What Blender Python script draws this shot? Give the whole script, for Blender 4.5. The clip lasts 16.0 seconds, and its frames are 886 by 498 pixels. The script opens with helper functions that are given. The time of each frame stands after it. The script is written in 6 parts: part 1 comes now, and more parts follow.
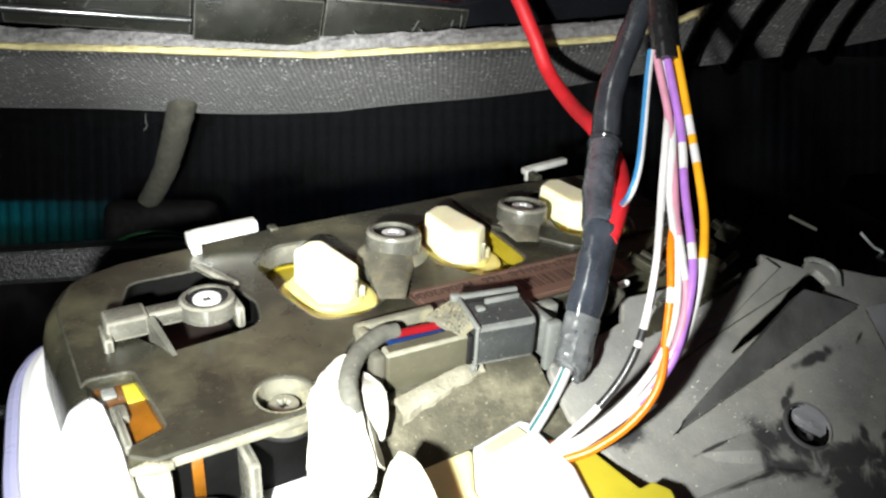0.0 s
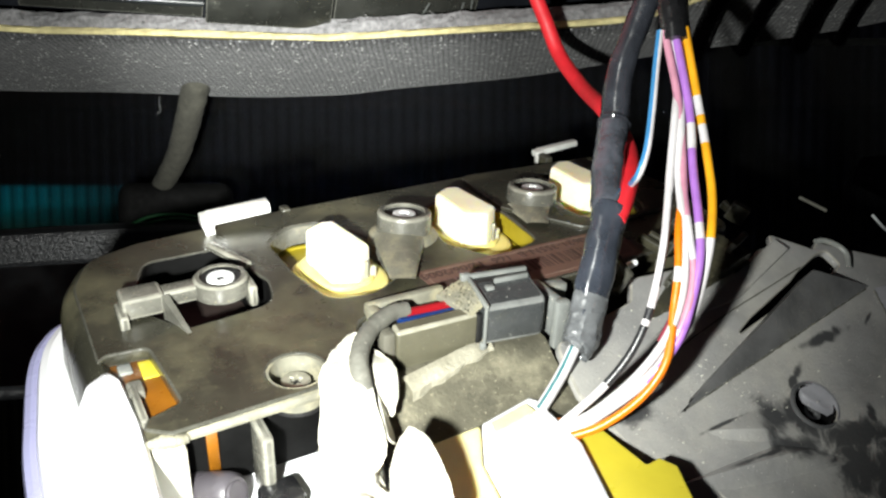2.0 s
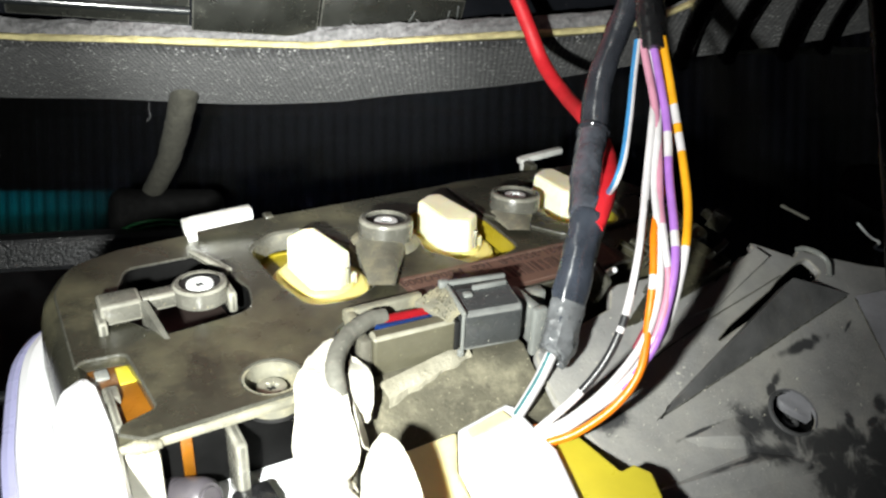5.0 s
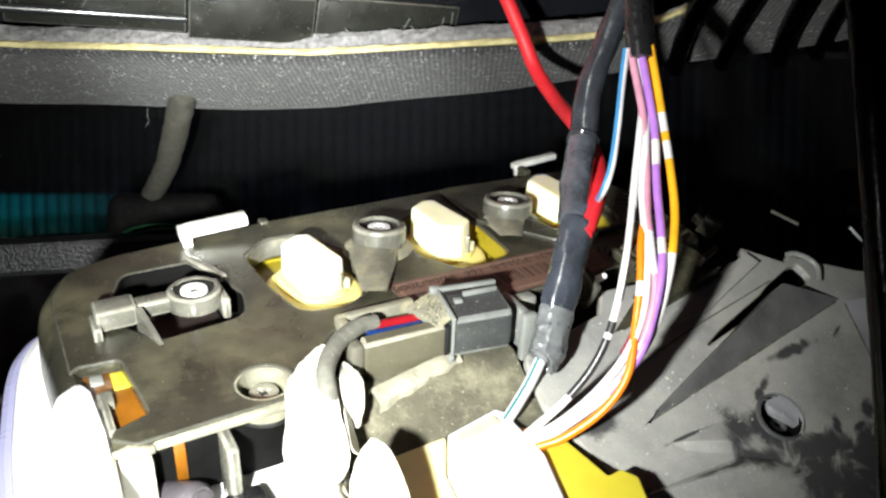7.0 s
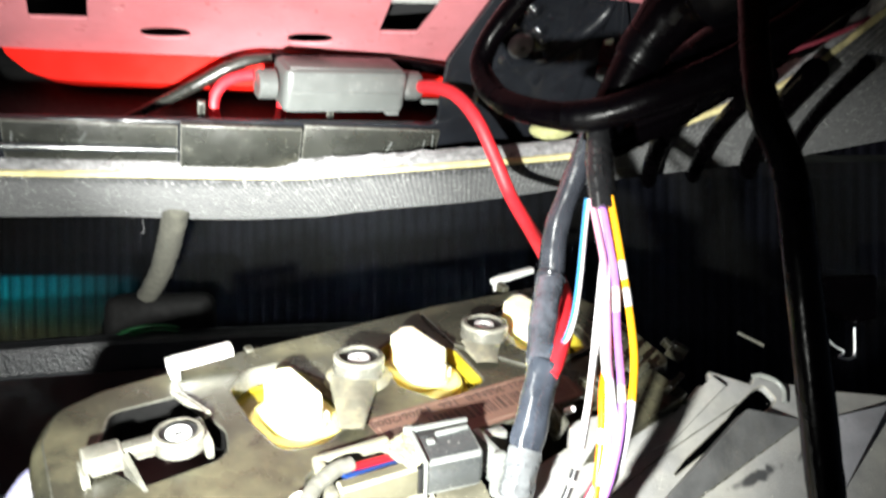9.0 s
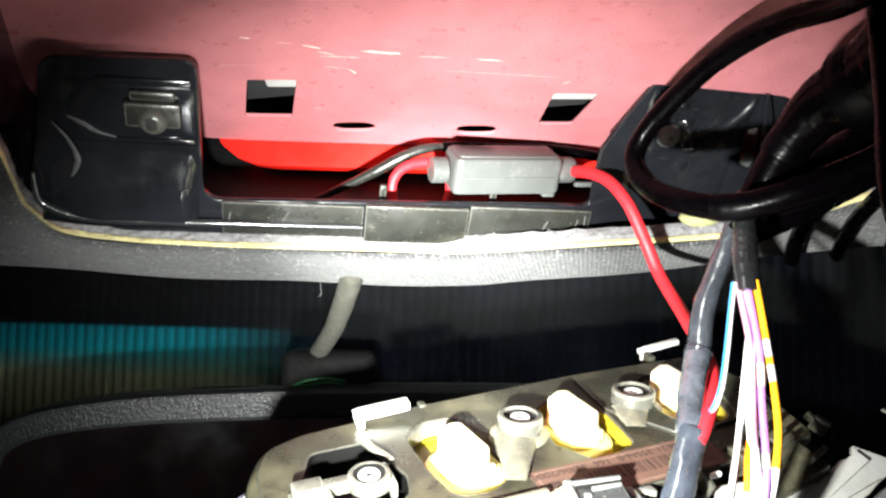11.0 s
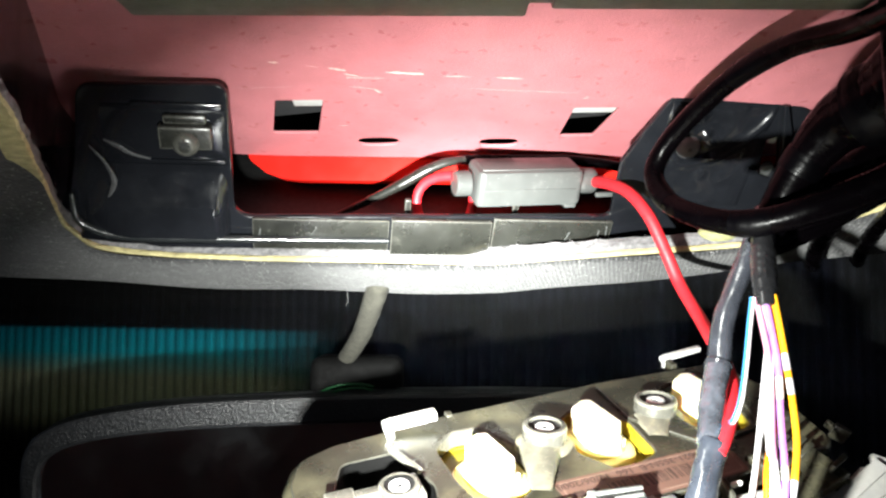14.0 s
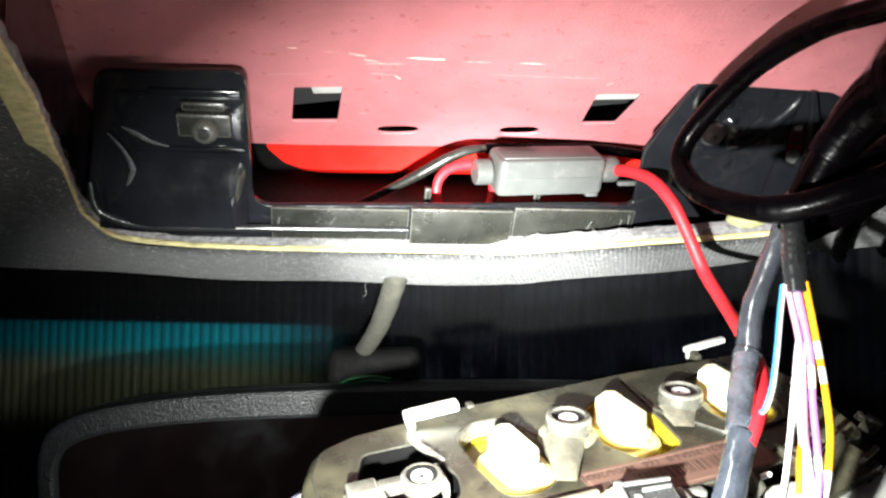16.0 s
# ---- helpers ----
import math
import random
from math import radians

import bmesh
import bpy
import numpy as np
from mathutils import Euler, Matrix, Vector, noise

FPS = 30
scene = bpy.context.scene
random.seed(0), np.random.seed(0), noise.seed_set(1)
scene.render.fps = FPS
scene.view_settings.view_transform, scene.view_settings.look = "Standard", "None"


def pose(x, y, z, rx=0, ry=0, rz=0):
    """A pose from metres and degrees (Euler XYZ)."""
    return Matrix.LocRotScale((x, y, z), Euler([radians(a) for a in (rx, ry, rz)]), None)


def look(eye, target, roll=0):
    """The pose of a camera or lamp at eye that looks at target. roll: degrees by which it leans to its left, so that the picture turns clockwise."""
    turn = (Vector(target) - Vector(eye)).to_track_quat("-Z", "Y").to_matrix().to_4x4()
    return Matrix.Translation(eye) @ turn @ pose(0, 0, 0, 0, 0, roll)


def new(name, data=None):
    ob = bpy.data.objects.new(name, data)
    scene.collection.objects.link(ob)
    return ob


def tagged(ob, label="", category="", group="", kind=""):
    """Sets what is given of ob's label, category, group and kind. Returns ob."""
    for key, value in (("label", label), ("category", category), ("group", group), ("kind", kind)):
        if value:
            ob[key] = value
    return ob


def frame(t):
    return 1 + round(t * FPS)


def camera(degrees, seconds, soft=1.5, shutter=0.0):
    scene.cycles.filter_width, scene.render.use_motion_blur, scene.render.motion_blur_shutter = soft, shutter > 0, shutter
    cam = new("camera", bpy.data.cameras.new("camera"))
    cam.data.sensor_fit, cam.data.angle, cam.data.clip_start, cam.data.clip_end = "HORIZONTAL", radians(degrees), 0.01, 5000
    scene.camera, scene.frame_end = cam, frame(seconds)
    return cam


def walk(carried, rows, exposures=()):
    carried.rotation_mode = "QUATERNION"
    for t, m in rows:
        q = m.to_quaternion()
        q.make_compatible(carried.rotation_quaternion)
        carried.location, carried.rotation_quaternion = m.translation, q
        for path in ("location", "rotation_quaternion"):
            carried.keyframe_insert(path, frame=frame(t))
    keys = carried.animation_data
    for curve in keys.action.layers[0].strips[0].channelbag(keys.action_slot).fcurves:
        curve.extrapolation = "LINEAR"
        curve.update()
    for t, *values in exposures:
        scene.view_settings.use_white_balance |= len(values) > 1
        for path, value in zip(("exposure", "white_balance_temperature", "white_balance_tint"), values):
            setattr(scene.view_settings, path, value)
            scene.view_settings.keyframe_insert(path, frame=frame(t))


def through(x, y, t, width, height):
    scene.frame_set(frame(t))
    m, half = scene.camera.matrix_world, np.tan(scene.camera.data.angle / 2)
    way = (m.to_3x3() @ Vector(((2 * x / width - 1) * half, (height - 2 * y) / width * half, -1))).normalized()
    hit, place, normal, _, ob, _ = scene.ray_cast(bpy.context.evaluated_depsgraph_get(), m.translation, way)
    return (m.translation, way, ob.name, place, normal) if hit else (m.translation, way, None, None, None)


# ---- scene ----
cam = camera(56.0, 16.0, 2.4, 0.4)
ROWS = [
    (0, -0.00000, 0.00000, 1.20000, 87.00, 0.00, 0.00),
    (0.5, 0.00011, -0.00193, 1.19962, 86.71, 0.09, 0.37),
    (1, 0.00071, -0.00126, 1.19859, 86.33, 0.06, 0.58),
    (1.5, 0.00066, -0.00240, 1.19901, 86.23, 0.09, 0.76),
    (2, 0.00071, -0.00217, 1.19882, 86.01, 0.04, 0.88),
    (2.5, 0.00198, -0.00011, 1.19742, 85.84, -0.04, 0.89),
    (3, 0.00407, 0.00187, 1.19699, 85.73, 0.08, 0.73),
    (5.5, 0.00680, -0.00363, 1.20031, 86.57, -0.15, 0.94),
    (6, 0.00945, -0.00158, 1.20296, 86.71, 0.04, 0.73),
    (6.5, 0.01092, -0.00519, 1.20722, 87.40, 0.35, 0.76),
    (7, 0.00851, -0.00537, 1.20058, 86.49, -0.08, 1.11),
    (7.5, 0.00907, -0.00469, 1.19942, 86.11, -0.27, 1.17),
    (8, 0.01098, -0.00450, 1.20106, 86.17, -0.34, 1.16),
    (8.5, 0.01397, -0.00288, 1.20748, 86.68, -0.18, 0.77),
    (9, 0.01619, -0.01472, 1.22393, 89.76, 0.43, 1.32),
    (9.5, 0.00961, -0.04293, 1.22795, 93.03, -0.31, 7.49),
    (10, 0.01009, -0.04523, 1.22756, 93.86, -0.93, 9.35),
    (12.5, 0.00706, -0.04971, 1.22890, 92.87, -1.13, 11.20),
    (13, 0.00847, -0.04624, 1.22907, 92.62, -1.00, 10.96),
    (13.5, 0.00864, -0.05049, 1.23149, 92.69, -0.75, 11.29),
    (14, 0.00978, -0.05489, 1.23501, 93.14, -0.46, 11.72),
    (14.5, 0.00891, -0.05438, 1.23250, 93.21, -0.49, 11.88),
    (15, 0.01115, -0.05163, 1.23442, 93.04, -0.53, 11.77),
    (15.5, 0.00900, -0.05361, 1.23362, 93.08, -0.36, 11.94),
    (16, 0.00576, -0.05164, 1.23216, 92.95, -0.49, 12.52),
]
EXPOSURES = [(0, -0.54), (0.9, -0.46), (2, -0.54), (3.0, -0.56), (5.4, -0.60), (6.0, -0.30), (6.5, -0.08), (7.0, -0.30), (7.6, -0.38), (8.4, -0.46), (9.2, 1.30), (16, 1.32)]
walk(cam, [(t, pose(*p)) for t, *p in ROWS], EXPOSURES)

# world, torch and exposure
world = bpy.data.worlds.new("world")
scene.world = world
world.use_nodes = True
world.node_tree.nodes["Background"].inputs[0].default_value = (0.5, 0.6, 0.8, 1)
world.node_tree.nodes["Background"].inputs[1].default_value = 0.05
TORCH = (-0.030, 0.026, 1.177)


def beam(name, target, watts, cone):
    """One cone of the torch: its wide spill or its narrow core."""
    lamp = new(name, bpy.data.lights.new(name, "SPOT"))
    lamp.data.energy, lamp.data.color = watts, (0.955, 0.98, 0.93)
    lamp.data.shadow_soft_size, lamp.data.spot_size, lamp.data.spot_blend = 0.004, radians(cone), 1.0
    lamp.matrix_world = look(TORCH, target)


beam("torch_spill", (-0.027, 0.24, 1.186), 6.9, 95)
beam("torch_core", (-0.052, 0.27, 1.236), 11.5, 32)

# ---- helpers of this scene ----
MM = 0.001


def frame_matrix(o, x, y, z):
    return Matrix(((x[0], y[0], z[0], o[0]), (x[1], y[1], z[1], o[1]), (x[2], y[2], z[2], o[2]), (0, 0, 0, 1)))


def axes(o, along, up):
    """A frame at o: x runs along, z as near to up as it can."""
    x = Vector(along).normalized()
    y = Vector(up).cross(x).normalized()
    return frame_matrix(o, x, y, x.cross(y))


# the lamp console's back face: x along it, y away from the eye, z off the face
CONSOLE = frame_matrix((-0.0531, 0.18584, 1.17497), (0.86426, 0.47503, 0.16551), (-0.50116, 0.7847, 0.3648), (0.04341, -0.39823, 0.91626))
# the bezel's sloping back, hinged to the console's front edge
BEZEL = CONSOLE @ frame_matrix((0.060, -0.045, -0.008), (1, 0, 0), (0, 0.8944, 0.4472), (0, -0.4472, 0.8944))
# the black plastic frame in the roof opening: x across the car, y up the plate, z towards the cabin
CARRIER = frame_matrix((-0.0618, 0.264, 1.2519), (0.9409, 0.3387, 0), (0.2189, -0.608, 0.7631), (0.2585, -0.718, -0.6462)) @ Matrix.Scale(1.026, 4)


def thing(name, label, category, m=None, group="", kind=""):
    ob = new(name)
    ob.empty_display_size = 0.01
    if m is not None:
        ob.matrix_world = m
    return tagged(ob, label, category, group, kind)


WORN = {}


def part(name, data, material, parent=None, label="", m=None, smooth=35):
    """Links a bmesh or a mesh as one object under parent."""
    if isinstance(data, bmesh.types.BMesh):
        me = bpy.data.meshes.new(name)
        data.to_mesh(me)
        data.free()
    else:
        me = data
    ob = new(name, me)
    for mt in material if isinstance(material, (list, tuple)) else [material] + WORN.get(material.name, []):
        me.materials.append(mt)
    if smooth:
        me.shade_smooth()
        me.set_sharp_from_angle(angle=radians(smooth))
    if parent is not None:
        ob.parent = parent
    if m is not None:
        ob.matrix_basis = m
    if label:
        ob["label"] = label
    return ob


def box(bm, x0, x1, y0, y1, z0, z1, bevel=0.4, m=None, seg=2):
    """A bevelled box in millimetres."""
    tmp = bmesh.new()
    bmesh.ops.create_cube(tmp, size=1)
    for v in tmp.verts:
        v.co = Vector(((x0 + x1) / 2 + v.co.x * (x1 - x0), (y0 + y1) / 2 + v.co.y * (y1 - y0), (z0 + z1) / 2 + v.co.z * (z1 - z0))) * MM
    if bevel:
        bmesh.ops.bevel(tmp, geom=tmp.edges[:], offset=bevel * MM, segments=seg, profile=0.5, affect="EDGES", material=1)
    join(bm, tmp, m)
    return bm


def join(bm, tmp, m=None):
    if m is not None:
        tmp.transform(m)
    me = bpy.data.meshes.new("tmp")
    tmp.to_mesh(me)
    tmp.free()
    bm.from_mesh(me)
    bpy.data.meshes.remove(me)


def lathe(profile, n=32, m=None, bm=None, squash=(1, 1)):
    """Turns a profile of (radius, height) in millimetres about z."""
    bm = bm or bmesh.new()
    tmp = bmesh.new()
    rings = []
    for r, z in profile:
        if r < 1e-6:
            rings.append([tmp.verts.new((0, 0, z * MM))])
        else:
            rings.append([tmp.verts.new((r * MM * squash[0] * math.cos(2 * math.pi * i / n), r * MM * squash[1] * math.sin(2 * math.pi * i / n), z * MM)) for i in range(n)])
    for p, q in zip(rings, rings[1:]):
        for i in range(n):
            j = (i + 1) % n
            if len(p) == 1 and len(q) > 1:
                tmp.faces.new((p[0], q[i], q[j]))
            elif len(q) == 1 and len(p) > 1:
                tmp.faces.new((p[i], q[0], p[j]))
            elif len(p) > 1:
                tmp.faces.new((p[i], q[i], q[j], p[j]))
    bmesh.ops.recalc_face_normals(tmp, faces=tmp.faces[:])
    mark_edges(tmp)
    join(bm, tmp, m)
    return bm


def mark_edges(bm):
    """Sloping rims take the second material, the worn edge."""
    for f in bm.faces:
        f.normal_update()
        if 0.2 < abs(f.normal.z) < 0.97:
            f.material_index = 1


def spline(pts, n):
    """n + 1 points of a smooth line through pts."""
    p = [Vector(q) for q in pts]
    p = [2 * p[0] - p[1]] + p + [2 * p[-1] - p[-2]]
    out = []
    spans = len(p) - 3
    for k in range(n + 1):
        s = min(k / n * spans, spans - 1e-9)
        i, f = int(s), s - int(s)
        a, b, c, d = p[i:i + 4]
        out.append(0.5 * ((2 * b) + (c - a) * f + (2 * a - 5 * b + 4 * c - d) * f * f + (3 * b - a - 3 * c + d) * f ** 3))
    return out


def tube(pts, r, n=60, sides=12, index=None, bumps=0.0, flat=1.0, caps=True, seed=0, wind=None, wave=None, crease=None):
    """A round cable through pts (metres); r is a radius or radii along it; index(s) gives the material slot."""
    bm = bmesh.new()
    line = spline(pts, n)
    radii = r if isinstance(r, (list, tuple)) else [r]
    rng = random.Random(seed)
    side = None
    rings = []
    for k, c in enumerate(line):
        d = (line[min(k + 1, n)] - line[max(k - 1, 0)]).normalized()
        side = (side - d * side.dot(d)).normalized() if side else d.orthogonal().normalized()
        up = d.cross(side)
        s = k / n * (len(radii) - 1)
        i = min(int(s), len(radii) - 2) if len(radii) > 1 else 0
        rad = radii[0] if len(radii) == 1 else radii[i] + (radii[i + 1] - radii[i]) * (s - i)
        ring = []
        for j in range(sides):
            w = 2 * math.pi * j / sides
            q = rad * (1 + bumps * rng.uniform(-1, 1))
            if wave:
                q *= 1 + wave[0] * math.sin(2 * math.pi * wave[1] * k / n + 1.7 * math.sin(9 * k / n) + 0.9 * math.cos(w + 5 * k / n))
            if wind:
                q *= 1 + wind[1] * ((k / n * wind[0] + j / sides) % 1.0)
            if crease:
                at = (1.6 * math.cos(w) + seed, 1.6 * math.sin(w), crease[1] * k / n)
                fold = abs(noise.noise(at)) + 0.5 * abs(noise.noise((at[0] * 2.3, at[1] * 2.3, at[2] * 2.1 + 7)))
                q *= 1 + crease[0] * (fold - 0.35)
            ring.append(bm.verts.new(c + side * math.cos(w) * q + up * math.sin(w) * q * flat))
        rings.append(ring)
    for k in range(n):
        for j in range(sides):
            f = bm.faces.new((rings[k][j], rings[k][(j + 1) % sides], rings[k + 1][(j + 1) % sides], rings[k + 1][j]))
            if index:
                f.material_index = index((k + 0.5) / n, j / sides)
    if caps:
        bm.faces.new(rings[0][::-1])
        bm.faces.new(rings[-1])
    return bm


def rounded(poly, r, n=5):
    """poly with its corners rounded: r is one radius or one for each corner."""
    out = []
    k = len(poly)
    for i in range(k):
        a, b, c = Vector(poly[i - 1][:2]), Vector(poly[i][:2]), Vector(poly[(i + 1) % k][:2])
        rad = r[i] if isinstance(r, (list, tuple)) else r
        p, q = (a - b), (c - b)
        if rad <= 0 or p.length < 1e-9 or q.length < 1e-9:
            out.append(tuple(b))
            continue
        ang = p.angle(q) / 2
        if ang > radians(88):
            out.append(tuple(b))
            continue
        cut = min(rad / math.tan(ang), p.length * 0.49, q.length * 0.49)
        s, e = b + p.normalized() * cut, b + q.normalized() * cut
        for j in range(n + 1):
            f = j / n
            out.append(tuple((1 - f) ** 2 * s + 2 * f * (1 - f) * b + f * f * e))
    return out


def oval(cx, cy, rx, ry, turn=0, n=32, power=2.0):
    pts = []
    for i in range(n):
        w = 2 * math.pi * i / n
        c, s = math.cos(w), math.sin(w)
        x = rx * math.copysign(abs(c) ** (2 / power), c)
        y = ry * math.copysign(abs(s) ** (2 / power), s)
        t = radians(turn)
        pts.append((cx + x * math.cos(t) - y * math.sin(t), cy + x * math.sin(t) + y * math.cos(t)))
    return pts


def plate(outline, holes=(), z0=0.0, z1=2.0, bevel=0.3, scale=MM):
    """A flat plate with holes and rounded edges, between z0 and z1 (millimetres)."""
    cu = bpy.data.curves.new("plate", "CURVE")
    cu.dimensions, cu.fill_mode = "2D", "BOTH"
    for loop in (outline, *holes):
        sp = cu.splines.new("POLY")
        sp.points.add(len(loop) - 1)
        for p, q in zip(sp.points, loop):
            p.co = (q[0] * scale, q[1] * scale, 0, 1)
        sp.use_cyclic_u = True
    cu.extrude = max((z1 - z0) / 2 - bevel, 0.01) * scale
    cu.bevel_depth, cu.bevel_resolution, cu.offset = bevel * scale, 1, -bevel * scale
    ob = bpy.data.objects.new("plate", cu)
    scene.collection.objects.link(ob)
    dg = bpy.context.evaluated_depsgraph_get()
    me = bpy.data.meshes.new_from_object(ob.evaluated_get(dg))
    bpy.data.objects.remove(ob)
    bpy.data.curves.remove(cu)
    me.materials.clear()
    me.transform(Matrix.Translation((0, 0, (z0 + z1) / 2 * scale)))
    bm = bmesh.new()
    bm.from_mesh(me)
    bpy.data.meshes.remove(me)
    mark_edges(bm)
    return bm


def text_mesh(body, size, x, y, z, turn=0, thick=0.05):
    cu = bpy.data.curves.new("text", "FONT")
    cu.body, cu.size, cu.extrude = body, size * MM, thick * MM
    cu.align_x, cu.align_y = "CENTER", "CENTER"
    ob = bpy.data.objects.new("text", cu)
    scene.collection.objects.link(ob)
    me = bpy.data.meshes.new_from_object(ob.evaluated_get(bpy.context.evaluated_depsgraph_get()))
    bpy.data.objects.remove(ob)
    bpy.data.curves.remove(cu)
    me.materials.clear()
    me.transform(pose(x * MM, y * MM, z * MM, 0, 0, turn))
    return me


# ---- materials ----
def material(name, colour, rough=0.5, metal=0.0, var=0.25, scale=60, bump=0.15, bump_scale=400, dust=None, dust_at=0.55, dust_scale=35, spec=0.5,
             coat=0.0, through=0.0, sheen=0.0, scratch=0.0, glow=0.0):
    """A surface with variation at two scales, fine relief, and dust or wear of another colour in patches."""
    m = bpy.data.materials.new(name)
    m.use_nodes = True
    nt = m.node_tree
    b = nt.nodes["Principled BSDF"]
    link = nt.links.new
    tc = nt.nodes.new("ShaderNodeTexCoord")

    def noise_node(sc, detail=4, rough_=0.6):
        nn = nt.nodes.new("ShaderNodeTexNoise")
        nn.inputs["Scale"].default_value, nn.inputs["Detail"].default_value, nn.inputs["Roughness"].default_value = sc, detail, rough_
        link(tc.outputs["Object"], nn.inputs["Vector"])
        return nn.outputs["Fac"]

    def ramp(fac, stops):
        rp = nt.nodes.new("ShaderNodeValToRGB")
        e = rp.color_ramp.elements
        for k, (p, c) in enumerate(stops):
            el = e[k] if k < 2 else e.new(p)
            el.position, el.color = p, (*c, 1) if len(c) == 3 else c
        link(fac, rp.inputs[0])
        return rp.outputs[0]

    def mix(fac, c1, c2):
        mx = nt.nodes.new("ShaderNodeMix")
        mx.data_type = "RGBA"
        link(fac, mx.inputs[0])
        for sock, c in ((mx.inputs[6], c1), (mx.inputs[7], c2)):
            if isinstance(c, tuple):
                sock.default_value = (*c, 1)
            else:
                link(c, sock)
        return mx.outputs[2]

    dark = tuple(c * (1 - var) for c in colour)
    light = tuple(min(1, c * (1 + var)) for c in colour)
    col = ramp(noise_node(scale, 5), [(0.3, dark), (0.7, light)])
    if dust:
        patch = ramp(noise_node(dust_scale, 8, 0.7), [(dust_at - 0.1, (0, 0, 0)), (dust_at + 0.15, (1, 1, 1))])
        col = mix(patch, col, dust)
        speck = ramp(noise_node(1500, 2), [(0.69, (0, 0, 0)), (0.73, (1, 1, 1))])
        col = mix(speck, col, tuple(min(1, d * 1.6) for d in dust))
    if scratch:
        st = nt.nodes.new("ShaderNodeMapping")
        st.inputs["Scale"].default_value = (6, 260, 260)
        st.inputs["Rotation"].default_value = (0.1, 0.05, 0.35)
        link(tc.outputs["Object"], st.inputs["Vector"])
        nn = nt.nodes.new("ShaderNodeTexNoise")
        nn.inputs["Scale"].default_value, nn.inputs["Detail"].default_value = 4, 3
        link(st.outputs[0], nn.inputs["Vector"])
        line = ramp(nn.outputs["Fac"], [(scratch, (0, 0, 0)), (scratch + 0.03, (1, 1, 1))])
        col = mix(line, col, tuple(min(1, c * 2.2 + 0.1) for c in colour))
    link(col, b.inputs["Base Color"])
    rr = ramp(noise_node(scale * 2.3, 4), [(0.25, (max(0, rough - 0.12),) * 3), (0.75, (min(1, rough + 0.12),) * 3)])
    link(rr, b.inputs["Roughness"])
    b.inputs["Metallic"].default_value = metal
    b.inputs["Specular IOR Level"].default_value = spec
    b.inputs["Coat Weight"].default_value = coat
    b.inputs["Transmission Weight"].default_value = through
    b.inputs["Sheen Weight"].default_value = sheen
    b.inputs["Subsurface Weight"].default_value = glow
    b.inputs["Subsurface Radius"].default_value, b.inputs["Subsurface Scale"].default_value = (1.0, 0.8, 0.35), 0.003
    if bump:
        bp = nt.nodes.new("ShaderNodeBump")
        bp.inputs["Strength"].default_value, bp.inputs["Distance"].default_value = bump, 0.0006
        link(noise_node(bump_scale, 3), bp.inputs["Height"])
        link(bp.outputs[0], b.inputs["Normal"])
    return m


DUST = (0.20, 0.18, 0.12)
M_CONSOLE = material("console_plastic", (0.029, 0.028, 0.020), 0.30, var=0.4, scale=45, bump=0.12, bump_scale=900, dust=(0.105, 0.097, 0.058), dust_at=0.58, dust_scale=24)
M_BOSS = material("worn_console_plastic", (0.10, 0.098, 0.083), 0.25, var=0.35, scale=120, bump=0.15, bump_scale=700, dust=DUST, dust_at=0.7, dust_scale=120)
M_BEZEL = material("dusty_bezel_plastic", (0.245, 0.243, 0.238), 0.42, var=0.3, scale=40, bump=0.25, bump_scale=1200, dust=(0.37, 0.36, 0.325), dust_at=0.56, dust_scale=22)
M_DUSTY = material("dust_caked_plastic", (0.095, 0.09, 0.07), 0.75, var=0.25, scale=60, bump=0.25, bump_scale=1100, dust=(0.24, 0.22, 0.16), dust_at=0.62, dust_scale=50)
M_GLOSS = material("black_gloss_plastic", (0.0072, 0.0080, 0.0100), 0.14, var=0.4, scale=30, bump=0.22, bump_scale=60, dust=(0.022, 0.022, 0.023), dust_at=0.70, dust_scale=26)
M_LIP = material("scuffed_black_plastic", (0.014, 0.0145, 0.0125), 0.3, var=0.4, scale=50, bump=0.1, bump_scale=150, dust=(0.10, 0.10, 0.085), dust_at=0.7, dust_scale=70)
M_RAIL = material("rolled_gloss_plastic", (0.014, 0.016, 0.017), 0.2, var=0.3, scale=40, bump=0.1, bump_scale=90, spec=0.9)
M_ROOF = material("red_primer_paint", (0.45, 0.160, 0.178), 0.34, var=0.10, scale=70, bump=0.3, bump_scale=900, dust=(0.52, 0.19, 0.205), dust_at=0.62, dust_scale=40, spec=0.35)
M_RED = material("red_gloss_paint", (0.50, 0.008, 0.004), 0.65, var=0.08, scale=30, bump=0.05, bump_scale=900, spec=0.08)
M_SCRATCH = material("scratched_paint", (0.80, 0.62, 0.55), 0.45, var=0.1, scale=200, bump=0.1)
M_WHITE_PAINT = material("grey_white_panel", (0.45, 0.47, 0.46), 0.5, var=0.08)
M_FABRIC = material("headliner_cloth", (0.052, 0.052, 0.055), 0.9, var=0.7, scale=420, bump=1.0, bump_scale=600, sheen=0.1)
